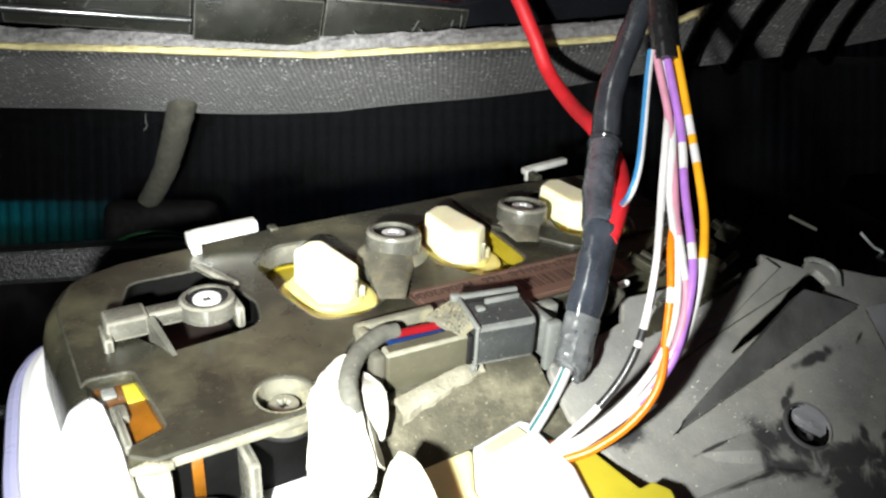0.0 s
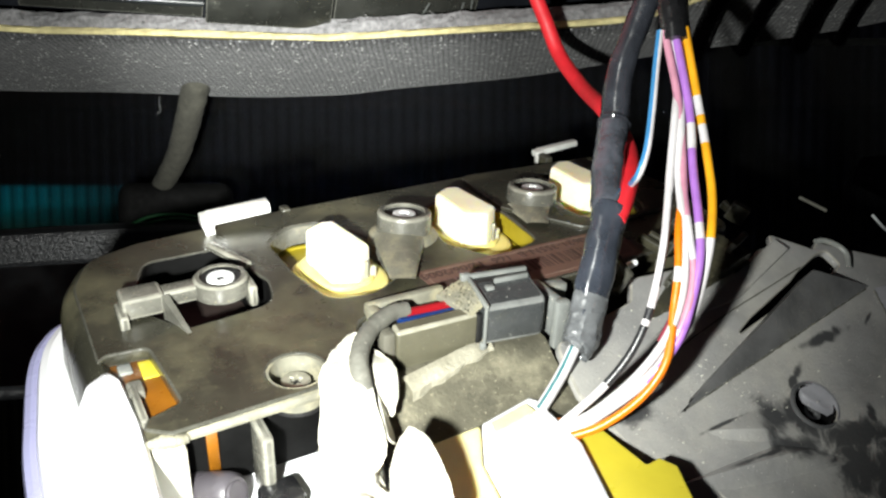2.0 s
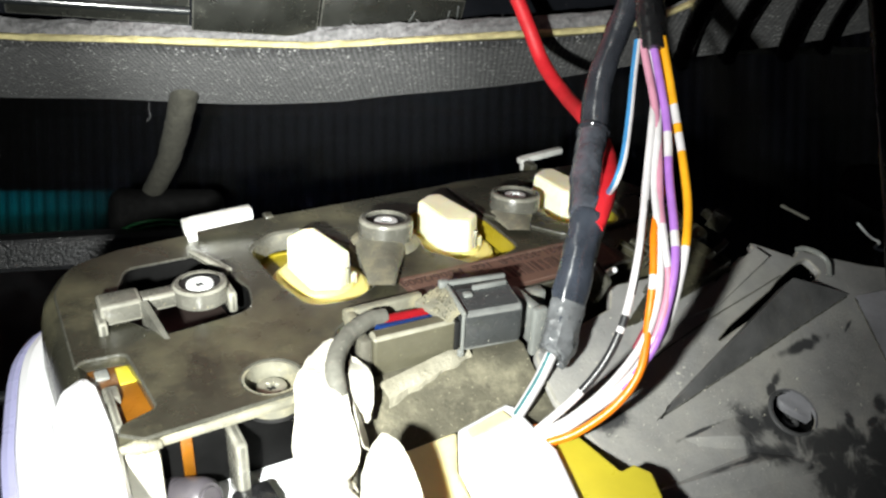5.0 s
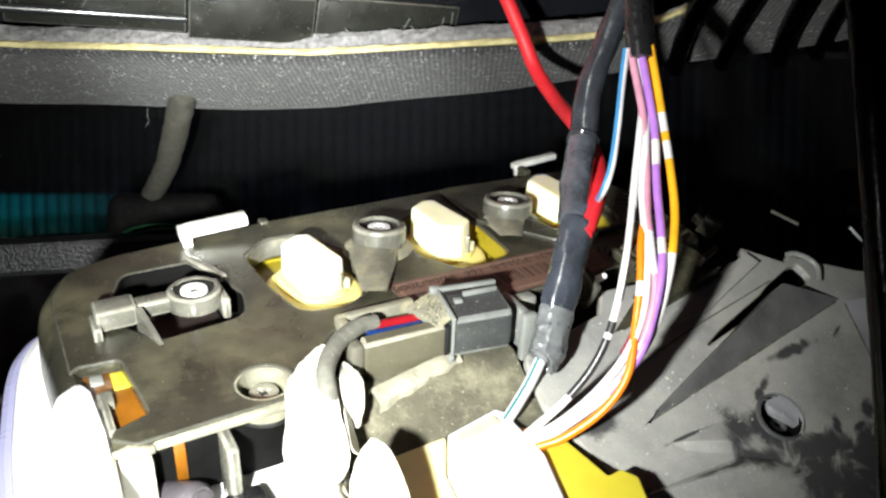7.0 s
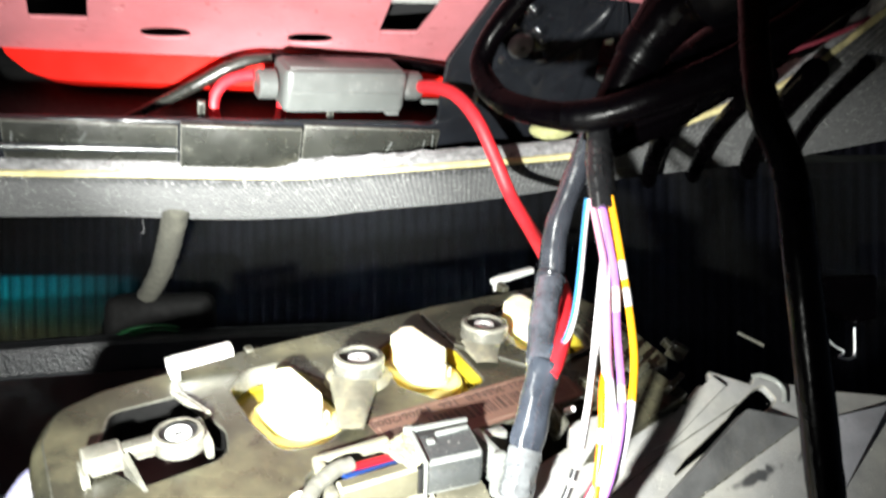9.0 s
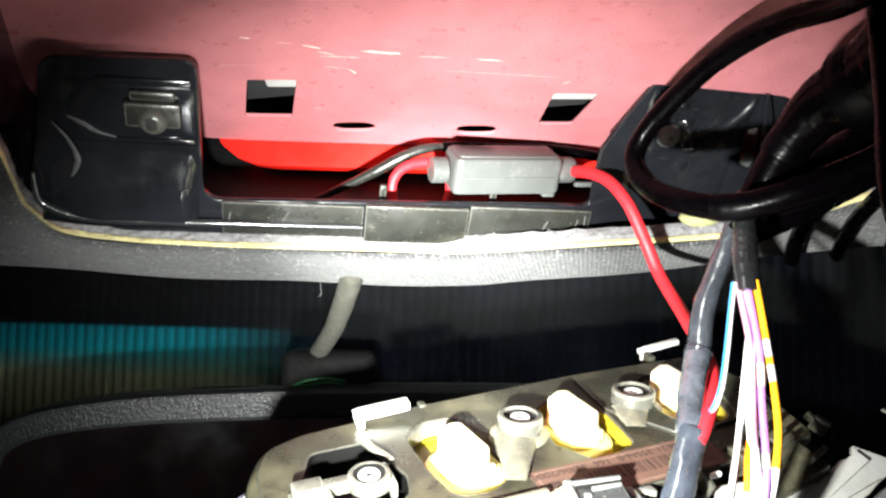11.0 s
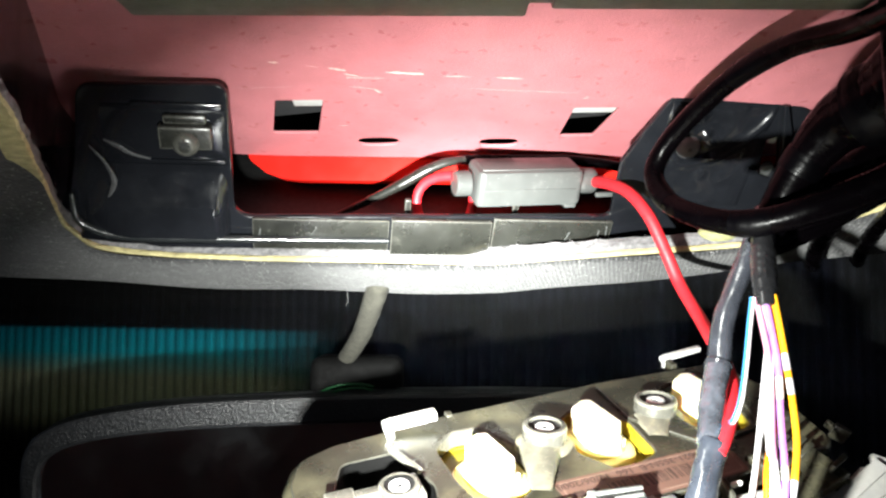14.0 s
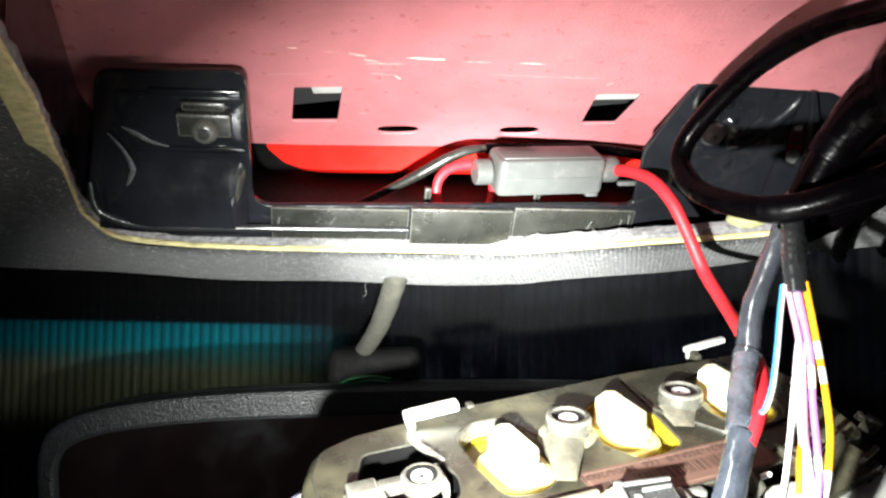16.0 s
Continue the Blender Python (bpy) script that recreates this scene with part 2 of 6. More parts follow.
# knitted ribs and bright flecks of the cloth
nt = M_FABRIC.node_tree
bs = nt.nodes["Principled BSDF"]
old = bs.inputs["Base Color"].links[0].from_socket
tc = nt.nodes.new("ShaderNodeTexCoord")
wv = nt.nodes.new("ShaderNodeTexWave")
wv.bands_direction = "X"
wv.inputs["Scale"].default_value, wv.inputs["Distortion"].default_value, wv.inputs["Detail"].default_value, wv.inputs["Detail Scale"].default_value = 175, 3.5, 2, 60
vr = nt.nodes.new("ShaderNodeTexVoronoi")
vr.inputs["Scale"].default_value = 560
rp = nt.nodes.new("ShaderNodeValToRGB")
rp.color_ramp.elements[0].position, rp.color_ramp.elements[0].color = 0.13, (1, 1, 1, 1)
rp.color_ramp.elements[1].position, rp.color_ramp.elements[1].color = 0.30, (0, 0, 0, 1)
nz = nt.nodes.new("ShaderNodeTexNoise")
nz.inputs["Scale"].default_value = 160
rp2 = nt.nodes.new("ShaderNodeValToRGB")
rp2.color_ramp.elements[0].position, rp2.color_ramp.elements[1].position = 0.42, 0.60
mul = nt.nodes.new("ShaderNodeMath")
mul.operation = "MULTIPLY"
mx = nt.nodes.new("ShaderNodeMix")
mx.data_type = "RGBA"
mx.inputs[7].default_value = (0.38, 0.38, 0.37, 1)
mw = nt.nodes.new("ShaderNodeMix")
mw.data_type, mw.blend_type = "RGBA", "MULTIPLY"
mw.inputs[0].default_value = 0.9
for t_ in (wv, vr, nz):
    nt.links.new(tc.outputs["Object"], t_.inputs["Vector"])
nt.links.new(vr.outputs["Distance"], rp.inputs[0])
nt.links.new(nz.outputs["Fac"], rp2.inputs[0])
nt.links.new(rp.outputs[0], mul.inputs[0])
nt.links.new(rp2.outputs[0], mul.inputs[1])
nt.links.new(old, mw.inputs[6])
nt.links.new(wv.outputs["Color"], mw.inputs[7])
nt.links.new(mul.outputs[0], mx.inputs[0])
nt.links.new(mw.outputs[2], mx.inputs[6])
nt.links.new(mx.outputs[2], bs.inputs["Base Color"])
def stains_and_shade(m, spots, colour, rough):
    """Dark soft-edged spots of their own shape, both grease and painted shade: spots are (x, y, half length, half
    width, turn) in millimetres.
    """
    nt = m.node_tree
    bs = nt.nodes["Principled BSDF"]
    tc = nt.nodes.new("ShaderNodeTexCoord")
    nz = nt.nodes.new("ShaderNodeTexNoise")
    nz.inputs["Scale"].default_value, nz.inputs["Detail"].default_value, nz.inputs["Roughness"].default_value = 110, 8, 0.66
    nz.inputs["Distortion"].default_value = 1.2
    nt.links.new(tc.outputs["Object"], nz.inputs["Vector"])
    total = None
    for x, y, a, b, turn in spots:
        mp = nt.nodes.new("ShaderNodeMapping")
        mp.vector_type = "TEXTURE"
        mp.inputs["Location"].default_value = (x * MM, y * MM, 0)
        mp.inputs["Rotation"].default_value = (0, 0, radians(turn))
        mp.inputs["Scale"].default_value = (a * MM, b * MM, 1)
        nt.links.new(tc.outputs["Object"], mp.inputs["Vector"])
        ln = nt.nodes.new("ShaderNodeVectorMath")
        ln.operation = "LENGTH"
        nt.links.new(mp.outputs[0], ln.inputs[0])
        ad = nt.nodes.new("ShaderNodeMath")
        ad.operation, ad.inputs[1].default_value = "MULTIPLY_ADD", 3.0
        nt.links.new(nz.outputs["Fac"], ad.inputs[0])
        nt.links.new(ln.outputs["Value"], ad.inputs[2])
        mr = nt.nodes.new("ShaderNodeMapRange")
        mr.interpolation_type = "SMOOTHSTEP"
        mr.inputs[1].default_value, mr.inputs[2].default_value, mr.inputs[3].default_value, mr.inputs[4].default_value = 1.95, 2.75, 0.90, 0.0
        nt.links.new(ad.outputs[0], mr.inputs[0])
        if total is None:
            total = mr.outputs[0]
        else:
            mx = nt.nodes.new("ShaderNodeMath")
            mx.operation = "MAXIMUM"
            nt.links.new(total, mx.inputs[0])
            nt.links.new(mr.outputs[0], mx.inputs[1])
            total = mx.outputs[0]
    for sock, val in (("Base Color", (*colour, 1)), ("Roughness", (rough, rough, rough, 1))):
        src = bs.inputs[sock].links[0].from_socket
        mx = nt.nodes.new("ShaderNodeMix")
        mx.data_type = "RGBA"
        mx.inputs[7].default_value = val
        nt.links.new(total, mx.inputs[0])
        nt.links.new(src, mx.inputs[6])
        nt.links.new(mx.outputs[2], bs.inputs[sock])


# grease spots, plus the wires' round shadow and thin rib-line shade painted in
stains_and_shade(M_BEZEL, ((77, -17.0, 9.5, 1.6, 2), (47, -30.5, 5.5, 5.0, 70), (86, -37.9, 3.4, 2.2, 30), (95, -16.2, 3.4, 0.6, 25), (13.3, -17.8, 4.6, 4.0, 10), (53.5, -33, 4.2, 6.5, 20), (48, -38.5, 8, 3.5, -20), (65, -41.5, 12, 3.6, -10),
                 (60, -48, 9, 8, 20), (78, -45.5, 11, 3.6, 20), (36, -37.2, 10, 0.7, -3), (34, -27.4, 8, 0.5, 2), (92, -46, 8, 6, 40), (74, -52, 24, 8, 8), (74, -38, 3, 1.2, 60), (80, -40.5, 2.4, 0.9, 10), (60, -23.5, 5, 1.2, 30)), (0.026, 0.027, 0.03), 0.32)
M_RIB_DARK = material("dark_bezel_plastic", (0.10, 0.10, 0.10), 0.36, var=0.35, scale=70, bump=0.2, bump_scale=900, dust=(0.13, 0.125, 0.11), dust_at=0.66, dust_scale=40)
M_WING = material("blue_grey_bezel_plastic", (0.19, 0.19, 0.205), 0.36, var=0.3, scale=60, bump=0.2, bump_scale=900)
M_FOAM = material("yellow_foam", (0.42, 0.37, 0.185), 0.95, var=0.3, scale=300, bump=0.8, bump_scale=1200)
M_FLEECE = material("grey_fleece_backing", (0.145, 0.142, 0.145), 1.0, var=0.45, scale=500, bump=1.0, bump_scale=1400)
M_CREAM = material("cream_socket_plastic", (0.88, 0.83, 0.60), 0.4, var=0.05, scale=80, bump=0.08, bump_scale=300, glow=0.7)
M_YELLOW = material("yellow_film", (0.52, 0.44, 0.035), 0.35, var=0.12, scale=60, bump=0.08, bump_scale=300)
# yellow film again, with the deep openings' shade put into an olive colour
M_SHADED_FILM = material("shaded_yellow_film", (0.26, 0.205, 0.014), 0.35, var=0.2, scale=60, bump=0.08, bump_scale=300)
M_BASE = material("yellowed_socket_base", (0.78, 0.66, 0.24), 0.4, var=0.08, scale=80, bump=0.05, glow=0.4)
M_SHEATH = material("grey_cloth_tape", (0.12, 0.118, 0.10), 0.7, var=0.25, scale=150, bump=0.4, bump_scale=500, dust=(0.25, 0.24, 0.2), dust_at=0.65, dust_scale=120)
M_WHITE = material("white_lens_plastic", (0.80, 0.80, 0.82), 0.35, var=0.04, scale=40, bump=0.03)
M_LILAC = material("lilac_lens_rim", (0.36, 0.36, 0.56), 0.3, var=0.05, scale=40, bump=0.03)
M_ORANGE_FILM = material("orange_film", (0.15, 0.055, 0.004), 0.3, var=0.5, scale=70, bump=0.05)
M_RUBBER = material("black_rubber", (0.008, 0.008, 0.008), 0.6, var=0.3, scale=200, bump=0.2)
M_STEEL = material("zinc_screw", (0.78, 0.80, 0.80), 0.4, metal=0.25, var=0.1, scale=300, bump=0.1, bump_scale=1500)
M_DULL = material("dull_screw", (0.34, 0.33, 0.27), 0.36, metal=0.6, var=0.3, scale=300, bump=0.2, bump_scale=1500)
M_CLIP = material("bright_spring_clip", (0.78, 0.78, 0.74), 0.4, metal=0.35, var=0.15, scale=200, bump=0.2, bump_scale=800)
M_GREY = material("grey_connector_plastic", (0.040, 0.043, 0.044), 0.28, var=0.15, scale=80, bump=0.1, bump_scale=700, dust=(0.24, 0.24, 0.22), dust_at=0.74, dust_scale=80)
M_PLUG = material("dark_plug_plastic", (0.080, 0.075, 0.050), 0.45, var=0.3, scale=60, bump=0.15, bump_scale=900, dust=(0.13, 0.12, 0.085), dust_at=0.6, dust_scale=25)
M_PALE = material("pale_plastic", (0.55, 0.54, 0.46), 0.5, var=0.15, scale=60, bump=0.1, dust=(0.4, 0.38, 0.3), dust_at=0.65, dust_scale=80)
M_PALE_GREY = material("pale_grey_plastic", (0.16, 0.168, 0.16), 0.4, var=0.2, scale=120, bump=0.12, bump_scale=700, dust=(0.4, 0.38, 0.3), dust_at=0.66, dust_scale=120)
M_LEDGE = material("dusty_ledge", (0.082, 0.076, 0.052), 0.8, var=0.4, scale=90, bump=0.4, bump_scale=1200, dust=(0.25, 0.23, 0.16), dust_at=0.6, dust_scale=70)
M_NECK = material("dusty_neck_plastic", (0.16, 0.155, 0.12), 0.5, var=0.3, scale=150, bump=0.25, bump_scale=900, dust=(0.34, 0.31, 0.2), dust_at=0.56, dust_scale=110)
M_LIPGREY = material("smooth_grey_plastic", (0.085, 0.086, 0.088), 0.25, var=0.2, scale=80, bump=0.05)
M_FUSE = material("grey_fuse_holder_plastic", (0.068, 0.072, 0.070), 0.42, var=0.12, scale=60, bump=0.12, bump_scale=300, dust=(0.16, 0.16, 0.155), dust_at=0.7, dust_scale=60)
M_LABEL = material("pink_brown_label", (0.125, 0.070, 0.053), 0.45, var=0.08, scale=80, bump=0.05)
M_INK = material("label_ink", (0.05, 0.028, 0.022), 0.6, var=0.2, scale=200, bump=0)
M_TAPE = material("black_loom_tape", (0.024, 0.026, 0.032), 0.24, var=0.4, scale=120, bump=0.35, bump_scale=120, spec=1.0, coat=0.4)
M_WRAP = material("blue_black_tape", (0.030, 0.035, 0.046), 0.30, var=0.35, scale=120, bump=0.35, bump_scale=130, spec=0.9, coat=0.5)
M_TAIL = material("grey_tape_end", (0.10, 0.105, 0.11), 0.3, var=0.3, scale=150, bump=0.3, bump_scale=220)


def streaky(m, amount):
    """Gloss drawn out along the tape's length by its fine creases."""
    nt = m.node_tree
    tn = nt.nodes.new("ShaderNodeTangent")
    tn.direction_type, tn.axis = "RADIAL", "Z"
    b = nt.nodes["Principled BSDF"]
    nt.links.new(tn.outputs[0], b.inputs["Tangent"])
    b.inputs["Anisotropic"].default_value, b.inputs["Anisotropic Rotation"].default_value = amount, 0.25


streaky(M_TAPE, 0.9)
streaky(M_WRAP, 0.8)
streaky(M_TAIL, 0.7)
M_SLEEVE = material("dark_sleeve", (0.012, 0.012, 0.013), 0.25, var=0.4, scale=90, bump=0.3, bump_scale=200, spec=0.9)
streaky(M_SLEEVE, 0.8)
M_BAND = material("dull_black_tape", (0.0006, 0.0005, 0.0008), 0.34, spec=0.05, var=0.4, scale=80, bump=0.4, bump_scale=160)
M_CABLE = material("black_cable", (0.0006, 0.0004, 0.0006), 0.24, spec=0.05, var=0.4, scale=70, bump=0.35, bump_scale=160)
M_MIRROR = material("mirror_glass", (0.82, 0.86, 0.90), 0.04, metal=1.0, var=0.02, scale=10, bump=0)
# black of the mirror pivot, also painted into recesses for their shade
M_PIVOT_RECESS = material("black_pivot_and_recess", (0.0035, 0.0035, 0.0035), 0.7, var=0.3, scale=200, bump=0.3, spec=0.08)
M_GRAIN = material("grained_black_plastic", (0.015, 0.0155, 0.017), 0.38, var=0.25, scale=200, bump=1.0, bump_scale=700)
M_STEM = material("rough_grey_stem", (0.045, 0.0435, 0.034), 0.9, var=0.3, scale=300, bump=1.0, bump_scale=700)
M_DARK = material("dark_cabin_trim", (0.02, 0.02, 0.022), 0.85, var=0.3, scale=8, bump=0.3, bump_scale=200)
M_BROWN = material("brown_seat_cloth", (0.30, 0.17, 0.14), 0.9, var=0.25, scale=10, bump=0.3, bump_scale=200)


def worn(m, colour, rough):
    WORN[m.name] = [material(m.name + "_edge", colour, rough, var=0.3, scale=200, bump=0.15, bump_scale=900)]


worn(M_BOSS, (0.19, 0.185, 0.155), 0.3)
worn(M_CONSOLE, (0.055, 0.054, 0.044), 0.3)
worn(M_GREY, (0.15, 0.155, 0.15), 0.35)
worn(M_PLUG, (0.24, 0.23, 0.18), 0.5)
worn(M_LIP, (0.055, 0.055, 0.048), 0.3)
worn(M_BEZEL, (0.27, 0.26, 0.23), 0.5)


def wire_material(name, colour, rough=0.35):
    return material(name, colour, rough, var=0.12, scale=300, bump=0.1, bump_scale=500)


W_RED = wire_material("red_wire", (0.56, 0.014, 0.022), 0.55)
W_BLUE = wire_material("blue_wire", (0.035, 0.18, 0.38))
W_WHITE = wire_material("white_wire", (0.50, 0.48, 0.49))
W_PINK = wire_material("pink_wire", (0.42, 0.19, 0.26))
W_PURPLE = wire_material("purple_wire", (0.30, 0.13, 0.44))
W_YELLOW = wire_material("yellow_wire", (0.63, 0.285, 0.011))
W_ORANGE = wire_material("orange_wire", (0.66, 0.16, 0.005))
W_BLACK = wire_material("black_wire", (0.02, 0.02, 0.022))
W_TEAL = wire_material("teal_wire", (0.03, 0.12, 0.13))
W_BROWN = wire_material("maroon_wire", (0.22, 0.03, 0.05))
W_GREEN = wire_material("green_wire", (0.008, 0.09, 0.025))

# ---- structure: ceiling, roof skin, blind, cabin ----
def ceiling_height(x, y):
    return 1.2465 - 0.17 * (y - 0.262) + 0.09 * max(0.0, x + 0.04)


def opening_outline():
    front = [(x, 0.263 - 1.6 * min(0, x + 0.09) ** 2 + 0.1 * max(0, x + 0.09)) for x in (-0.165, -0.13, -0.09, -0.05, 0.0, 0.065)]
    poly = [(-0.124, 0.108), (-0.178, 0.200), (-0.193, 0.242)] + front + [(0.11, 0.22), (0.125, 0.02), (0.10, -0.06), (-0.03, -0.06), (-0.08, 0.02)]
    return rounded(poly, [0.05, 0.05, 0.03, 0.03, 0, 0, 0, 0, 0.03, 0.04, 0.05, 0.04, 0.04, 0.05], 6)


def resample(loop, n):
    pts = [Vector(p) for p in loop]
    pts.append(pts[0])
    acc = [0.0]
    for p, q in zip(pts, pts[1:]):
        acc.append(acc[-1] + (q - p).length)
    out, k = [], 0
    for i in range(n):
        s = acc[-1] * i / n
        while acc[k + 1] < s:
            k += 1
        f = (s - acc[k]) / max(acc[k + 1] - acc[k], 1e-9)
        out.append(pts[k].lerp(pts[k + 1], f))
    return out


OPENING = resample(opening_outline(), 320)
MIDDLE = Vector((-0.04, 0.10))


def outer_point(p):
    """Where the line from the opening's middle through p meets the headliner's outer border."""
    d = (p - MIDDLE).normalized()
    lo, hi = 0.0, 1.2
    for _ in range(30):
        t = (lo + hi) / 2
        q = MIDDLE + d * t
        k = 0.9 if q.x < -0.07 else 0.6
        inside = q.y < 0.325 - k * (q.x + 0.07) ** 2 and q.y > -0.7 and abs(q.x) < 0.55
        lo, hi = (t, hi) if inside else (lo, t)
    return MIDDLE + d * lo


def headliner():
    bm = bmesh.new()
    rows = []
    steps = [0, 0.03, 0.08, 0.16, 0.3, 0.45, 0.6, 0.75, 0.88, 0.95, 1.0]
    for p in OPENING:
        o = outer_point(p)
        line = []
        for s in steps:
            q = p.lerp(o, s)
            z = ceiling_height(q.x, q.y) + 0.0012 * max(0, 1 - s / 0.08) ** 2 + 0.0006 * math.sin(60 * q.x + 3)
            line.append(bm.verts.new((q.x, q.y, z)))
        # the cloth rolls up over the front border
        d = (o - p).normalized()
        for out, up in ((0.0025, 0.001), (0.0045, 0.0035), (0.005, 0.009), (0.002, 0.03)):
            line.append(bm.verts.new((o.x + d.x * out, o.y + d.y * out, ceiling_height(o.x, o.y) + up)))
        rows.append(line)
    n = len(rows)
    for i in range(n):
        a, b = rows[i], rows[(i + 1) % n]
        for k in range(len(a) - 1):
            bm.faces.new((a[k], a[k + 1], b[k + 1], b[k]))
    bmesh.ops.recalc_face_normals(bm, faces=bm.faces[:])
    ob = part("headliner", bm, M_FABRIC, smooth=60)
    return tagged(ob, "dark grey cloth headliner with a cut-out for the lamp console", "ceiling", kind="structure")


def edge_layer(z0, z1, inset, ragged, seed):
    """One layer of the headliner's cut edge, swept round the opening."""
    rng = random.Random(seed)
    bm = bmesh.new()
    rows = []
    n = len(OPENING)
    for i, p in enumerate(OPENING):
        t = (OPENING[(i + 1) % n] - OPENING[i - 1]).normalized()
        out = Vector((-t.y, t.x))
        if out.dot(p - MIDDLE) < 0:
            out = -out
        r = [inset + rng.uniform(-ragged, ragged) for _ in range(4)]
        zz = ceiling_height(p.x, p.y)
        wob = rng.uniform(-ragged, ragged) * 0.5
        prof = [(0.006, z0), (r[0], z0), (r[1] - 0.0004, (z0 * 2 + z1) / 3), (r[2] - 0.0002, (z0 + 2 * z1) / 3 + wob), (r[3] + 0.0005, z1 + wob), (0.006, z1)]
        rows.append([bm.verts.new((p.x + out.x * a, p.y + out.y * a, zz + b)) for a, b in prof])
    for i in range(n):
        a, b = rows[i], rows[(i + 1) % n]
        for k in range(len(a) - 1):
            bm.faces.new((a[k], a[k + 1], b[k + 1], b[k]))
    bmesh.ops.recalc_face_normals(bm, faces=bm.faces[:])
    return bm


LINER = headliner()
part("foam_layer", edge_layer(0.0013, 0.0034, -0.0002, 0.0003, 3), M_FOAM, LINER, "yellow foam showing at the cut edge", smooth=0)
part("fleece_layer", edge_layer(0.0035, 0.0082, 0.0004, 0.0006, 5), M_FLEECE, LINER, "frayed grey fleece backing", smooth=0)
rng = random.Random(11)
fuzz = bmesh.new()
for i, p in enumerate(OPENING):
    if p.y < 0.13:
        continue
    for _ in range(3):
        q = Vector((p.x + rng.uniform(-0.0005, 0.0005), p.y + rng.uniform(-0.001, 0.001), ceiling_height(p.x, p.y) + rng.uniform(0.0045, 0.0080)))
        e = q + Vector((rng.uniform(-0.0015, 0.0015), rng.uniform(-0.0025, 0), rng.uniform(-0.0004, 0.0016)))
        w = Vector((0.00012, 0, 0.0001))
        fuzz.faces.new([fuzz.verts.new(v) for v in (q - w, q + w, e)])
fz = part("fuzz", fuzz, M_FLEECE, LINER, smooth=0)
fz["kind"] = "stuff"
hair = tube([(-0.118, 0.3335, 1.2365), (-0.1185, 0.334, 1.234), (-0.1178, 0.334, 1.2315), (-0.1195, 0.334, 1.2295)], 0.00012, 12, 5)
part("loose_thread", hair, M_FLEECE, LINER)


# dark trim standing on the cut-out's side
bm = bmesh.new()
prev = None
for p in OPENING:
    if p.x > -0.10 or p.y < -0.02 or p.y > 0.235:
        prev = None
        continue
    d = (p - MIDDLE).normalized() * 0.007
    z = ceiling_height(p.x, p.y)
    col = [bm.verts.new((p.x + d.x, p.y + d.y, z + 0.009)), bm.verts.new((p.x + d.x * 1.2, p.y + d.y * 1.2, z + 0.02)), bm.verts.new((p.x + d.x * 1.1, p.y + d.y * 1.1, 1.3557 + 0.055 * p.x - 0.2074 * p.y - 0.002))]
    if prev:
        for k in range(2):
            bm.faces.new((prev[k], prev[k + 1], col[k + 1], col[k]))
    prev = col
part("side_trim", bm, M_GLOSS, LINER, "black trim above the cut edge")

# windscreen, sloping away from the roof's front edge
glass = bpy.data.materials.new("windscreen_glass")
glass.use_nodes = True
gb = glass.node_tree.nodes["Principled BSDF"]
gb.inputs["Base Color"].default_value = (0.80, 0.88, 0.86, 1)
gb.inputs["Roughness"].default_value, gb.inputs["Transmission Weight"].default_value, gb.inputs["IOR"].default_value = 0.03, 1.0, 1.5
film = glass.node_tree.nodes.new("ShaderNodeBsdfDiffuse")
film.inputs[0].default_value = (0.5, 0.5, 0.48, 1)
veil = glass.node_tree.nodes.new("ShaderNodeMixShader")
veil.inputs[0].default_value = 0.004
out = glass.node_tree.nodes["Material Output"]
glass.node_tree.links.new(gb.outputs[0], veil.inputs[1])
glass.node_tree.links.new(film.outputs[0], veil.inputs[2])
glass.node_tree.links.new(veil.outputs[0], out.inputs["Surface"])
pane = bmesh.new()
box(pane, -800, 700, 0, 420, -4, 0, 0, axes((0, 0.352, 1.262), (1, 0, 0), (0, 0.56, 0.83)))
screen = tagged(part("window_1", pane, glass, smooth=0), "sloping clear windscreen glass with a film of dust", "windscreen", kind="structure")
screen.visible_shadow = False

# red roof skin with punched holes; its own frame lies in the sheet
ROOF = axes((-0.06, 0.26, 1.2985), (1, 0.0, 0.055), (-0.05388, 0.20313, 0.97965))


def roof_local(x, y):
    """A place in plan as millimetres in the sheet."""
    z = 1.3557 + 0.055 * x - 0.2074 * y
    q = ROOF.inverted() @ Vector((x, y, z))
    return (q.x * 1000, q.y * 1000)


def roof_loop(pts):
    return [roof_local(*p) for p in pts]


roof = thing("roof_skin", "red-painted sheet metal roof skin with punched holes", "roof", ROOF, kind="structure")
slots = []
for a, b in (((-0.0914, 0.2614), (-0.0755, 0.2643)), ((-0.0442, 0.2727), (-0.0289, 0.2755))):
    p, q = Vector(roof_local(*a)), Vector(roof_local(*b))
    c, d = (p + q) / 2, q - p
    slots.append(oval(c.x, c.y + 2.0, d.length / 2, 4.0, math.degrees(math.atan2(d.y, d.x)), 28, 3))
hole_1 = rounded(roof_loop([(-0.1094, 0.2212), (-0.0925, 0.2244), (-0.1041, 0.2517), (-0.1214, 0.248)]), 1.0, 3)
hole_2 = rounded(roof_loop([(-0.0049, 0.2502), (0.0115, 0.2532), (0.0007, 0.2772), (-0.0123, 0.2748)]), 1.5, 3)
bend = [(-0.1404, 0.2664), (-0.10, 0.279), (-0.0531, 0.2919), (0.012, 0.3049), (0.10, 0.317), (0.40, 0.33)]
outline = roof_loop([(-0.50, -0.7), (-0.50, 0.21), (-0.20, 0.245)] + bend + [(0.50, -0.7)])
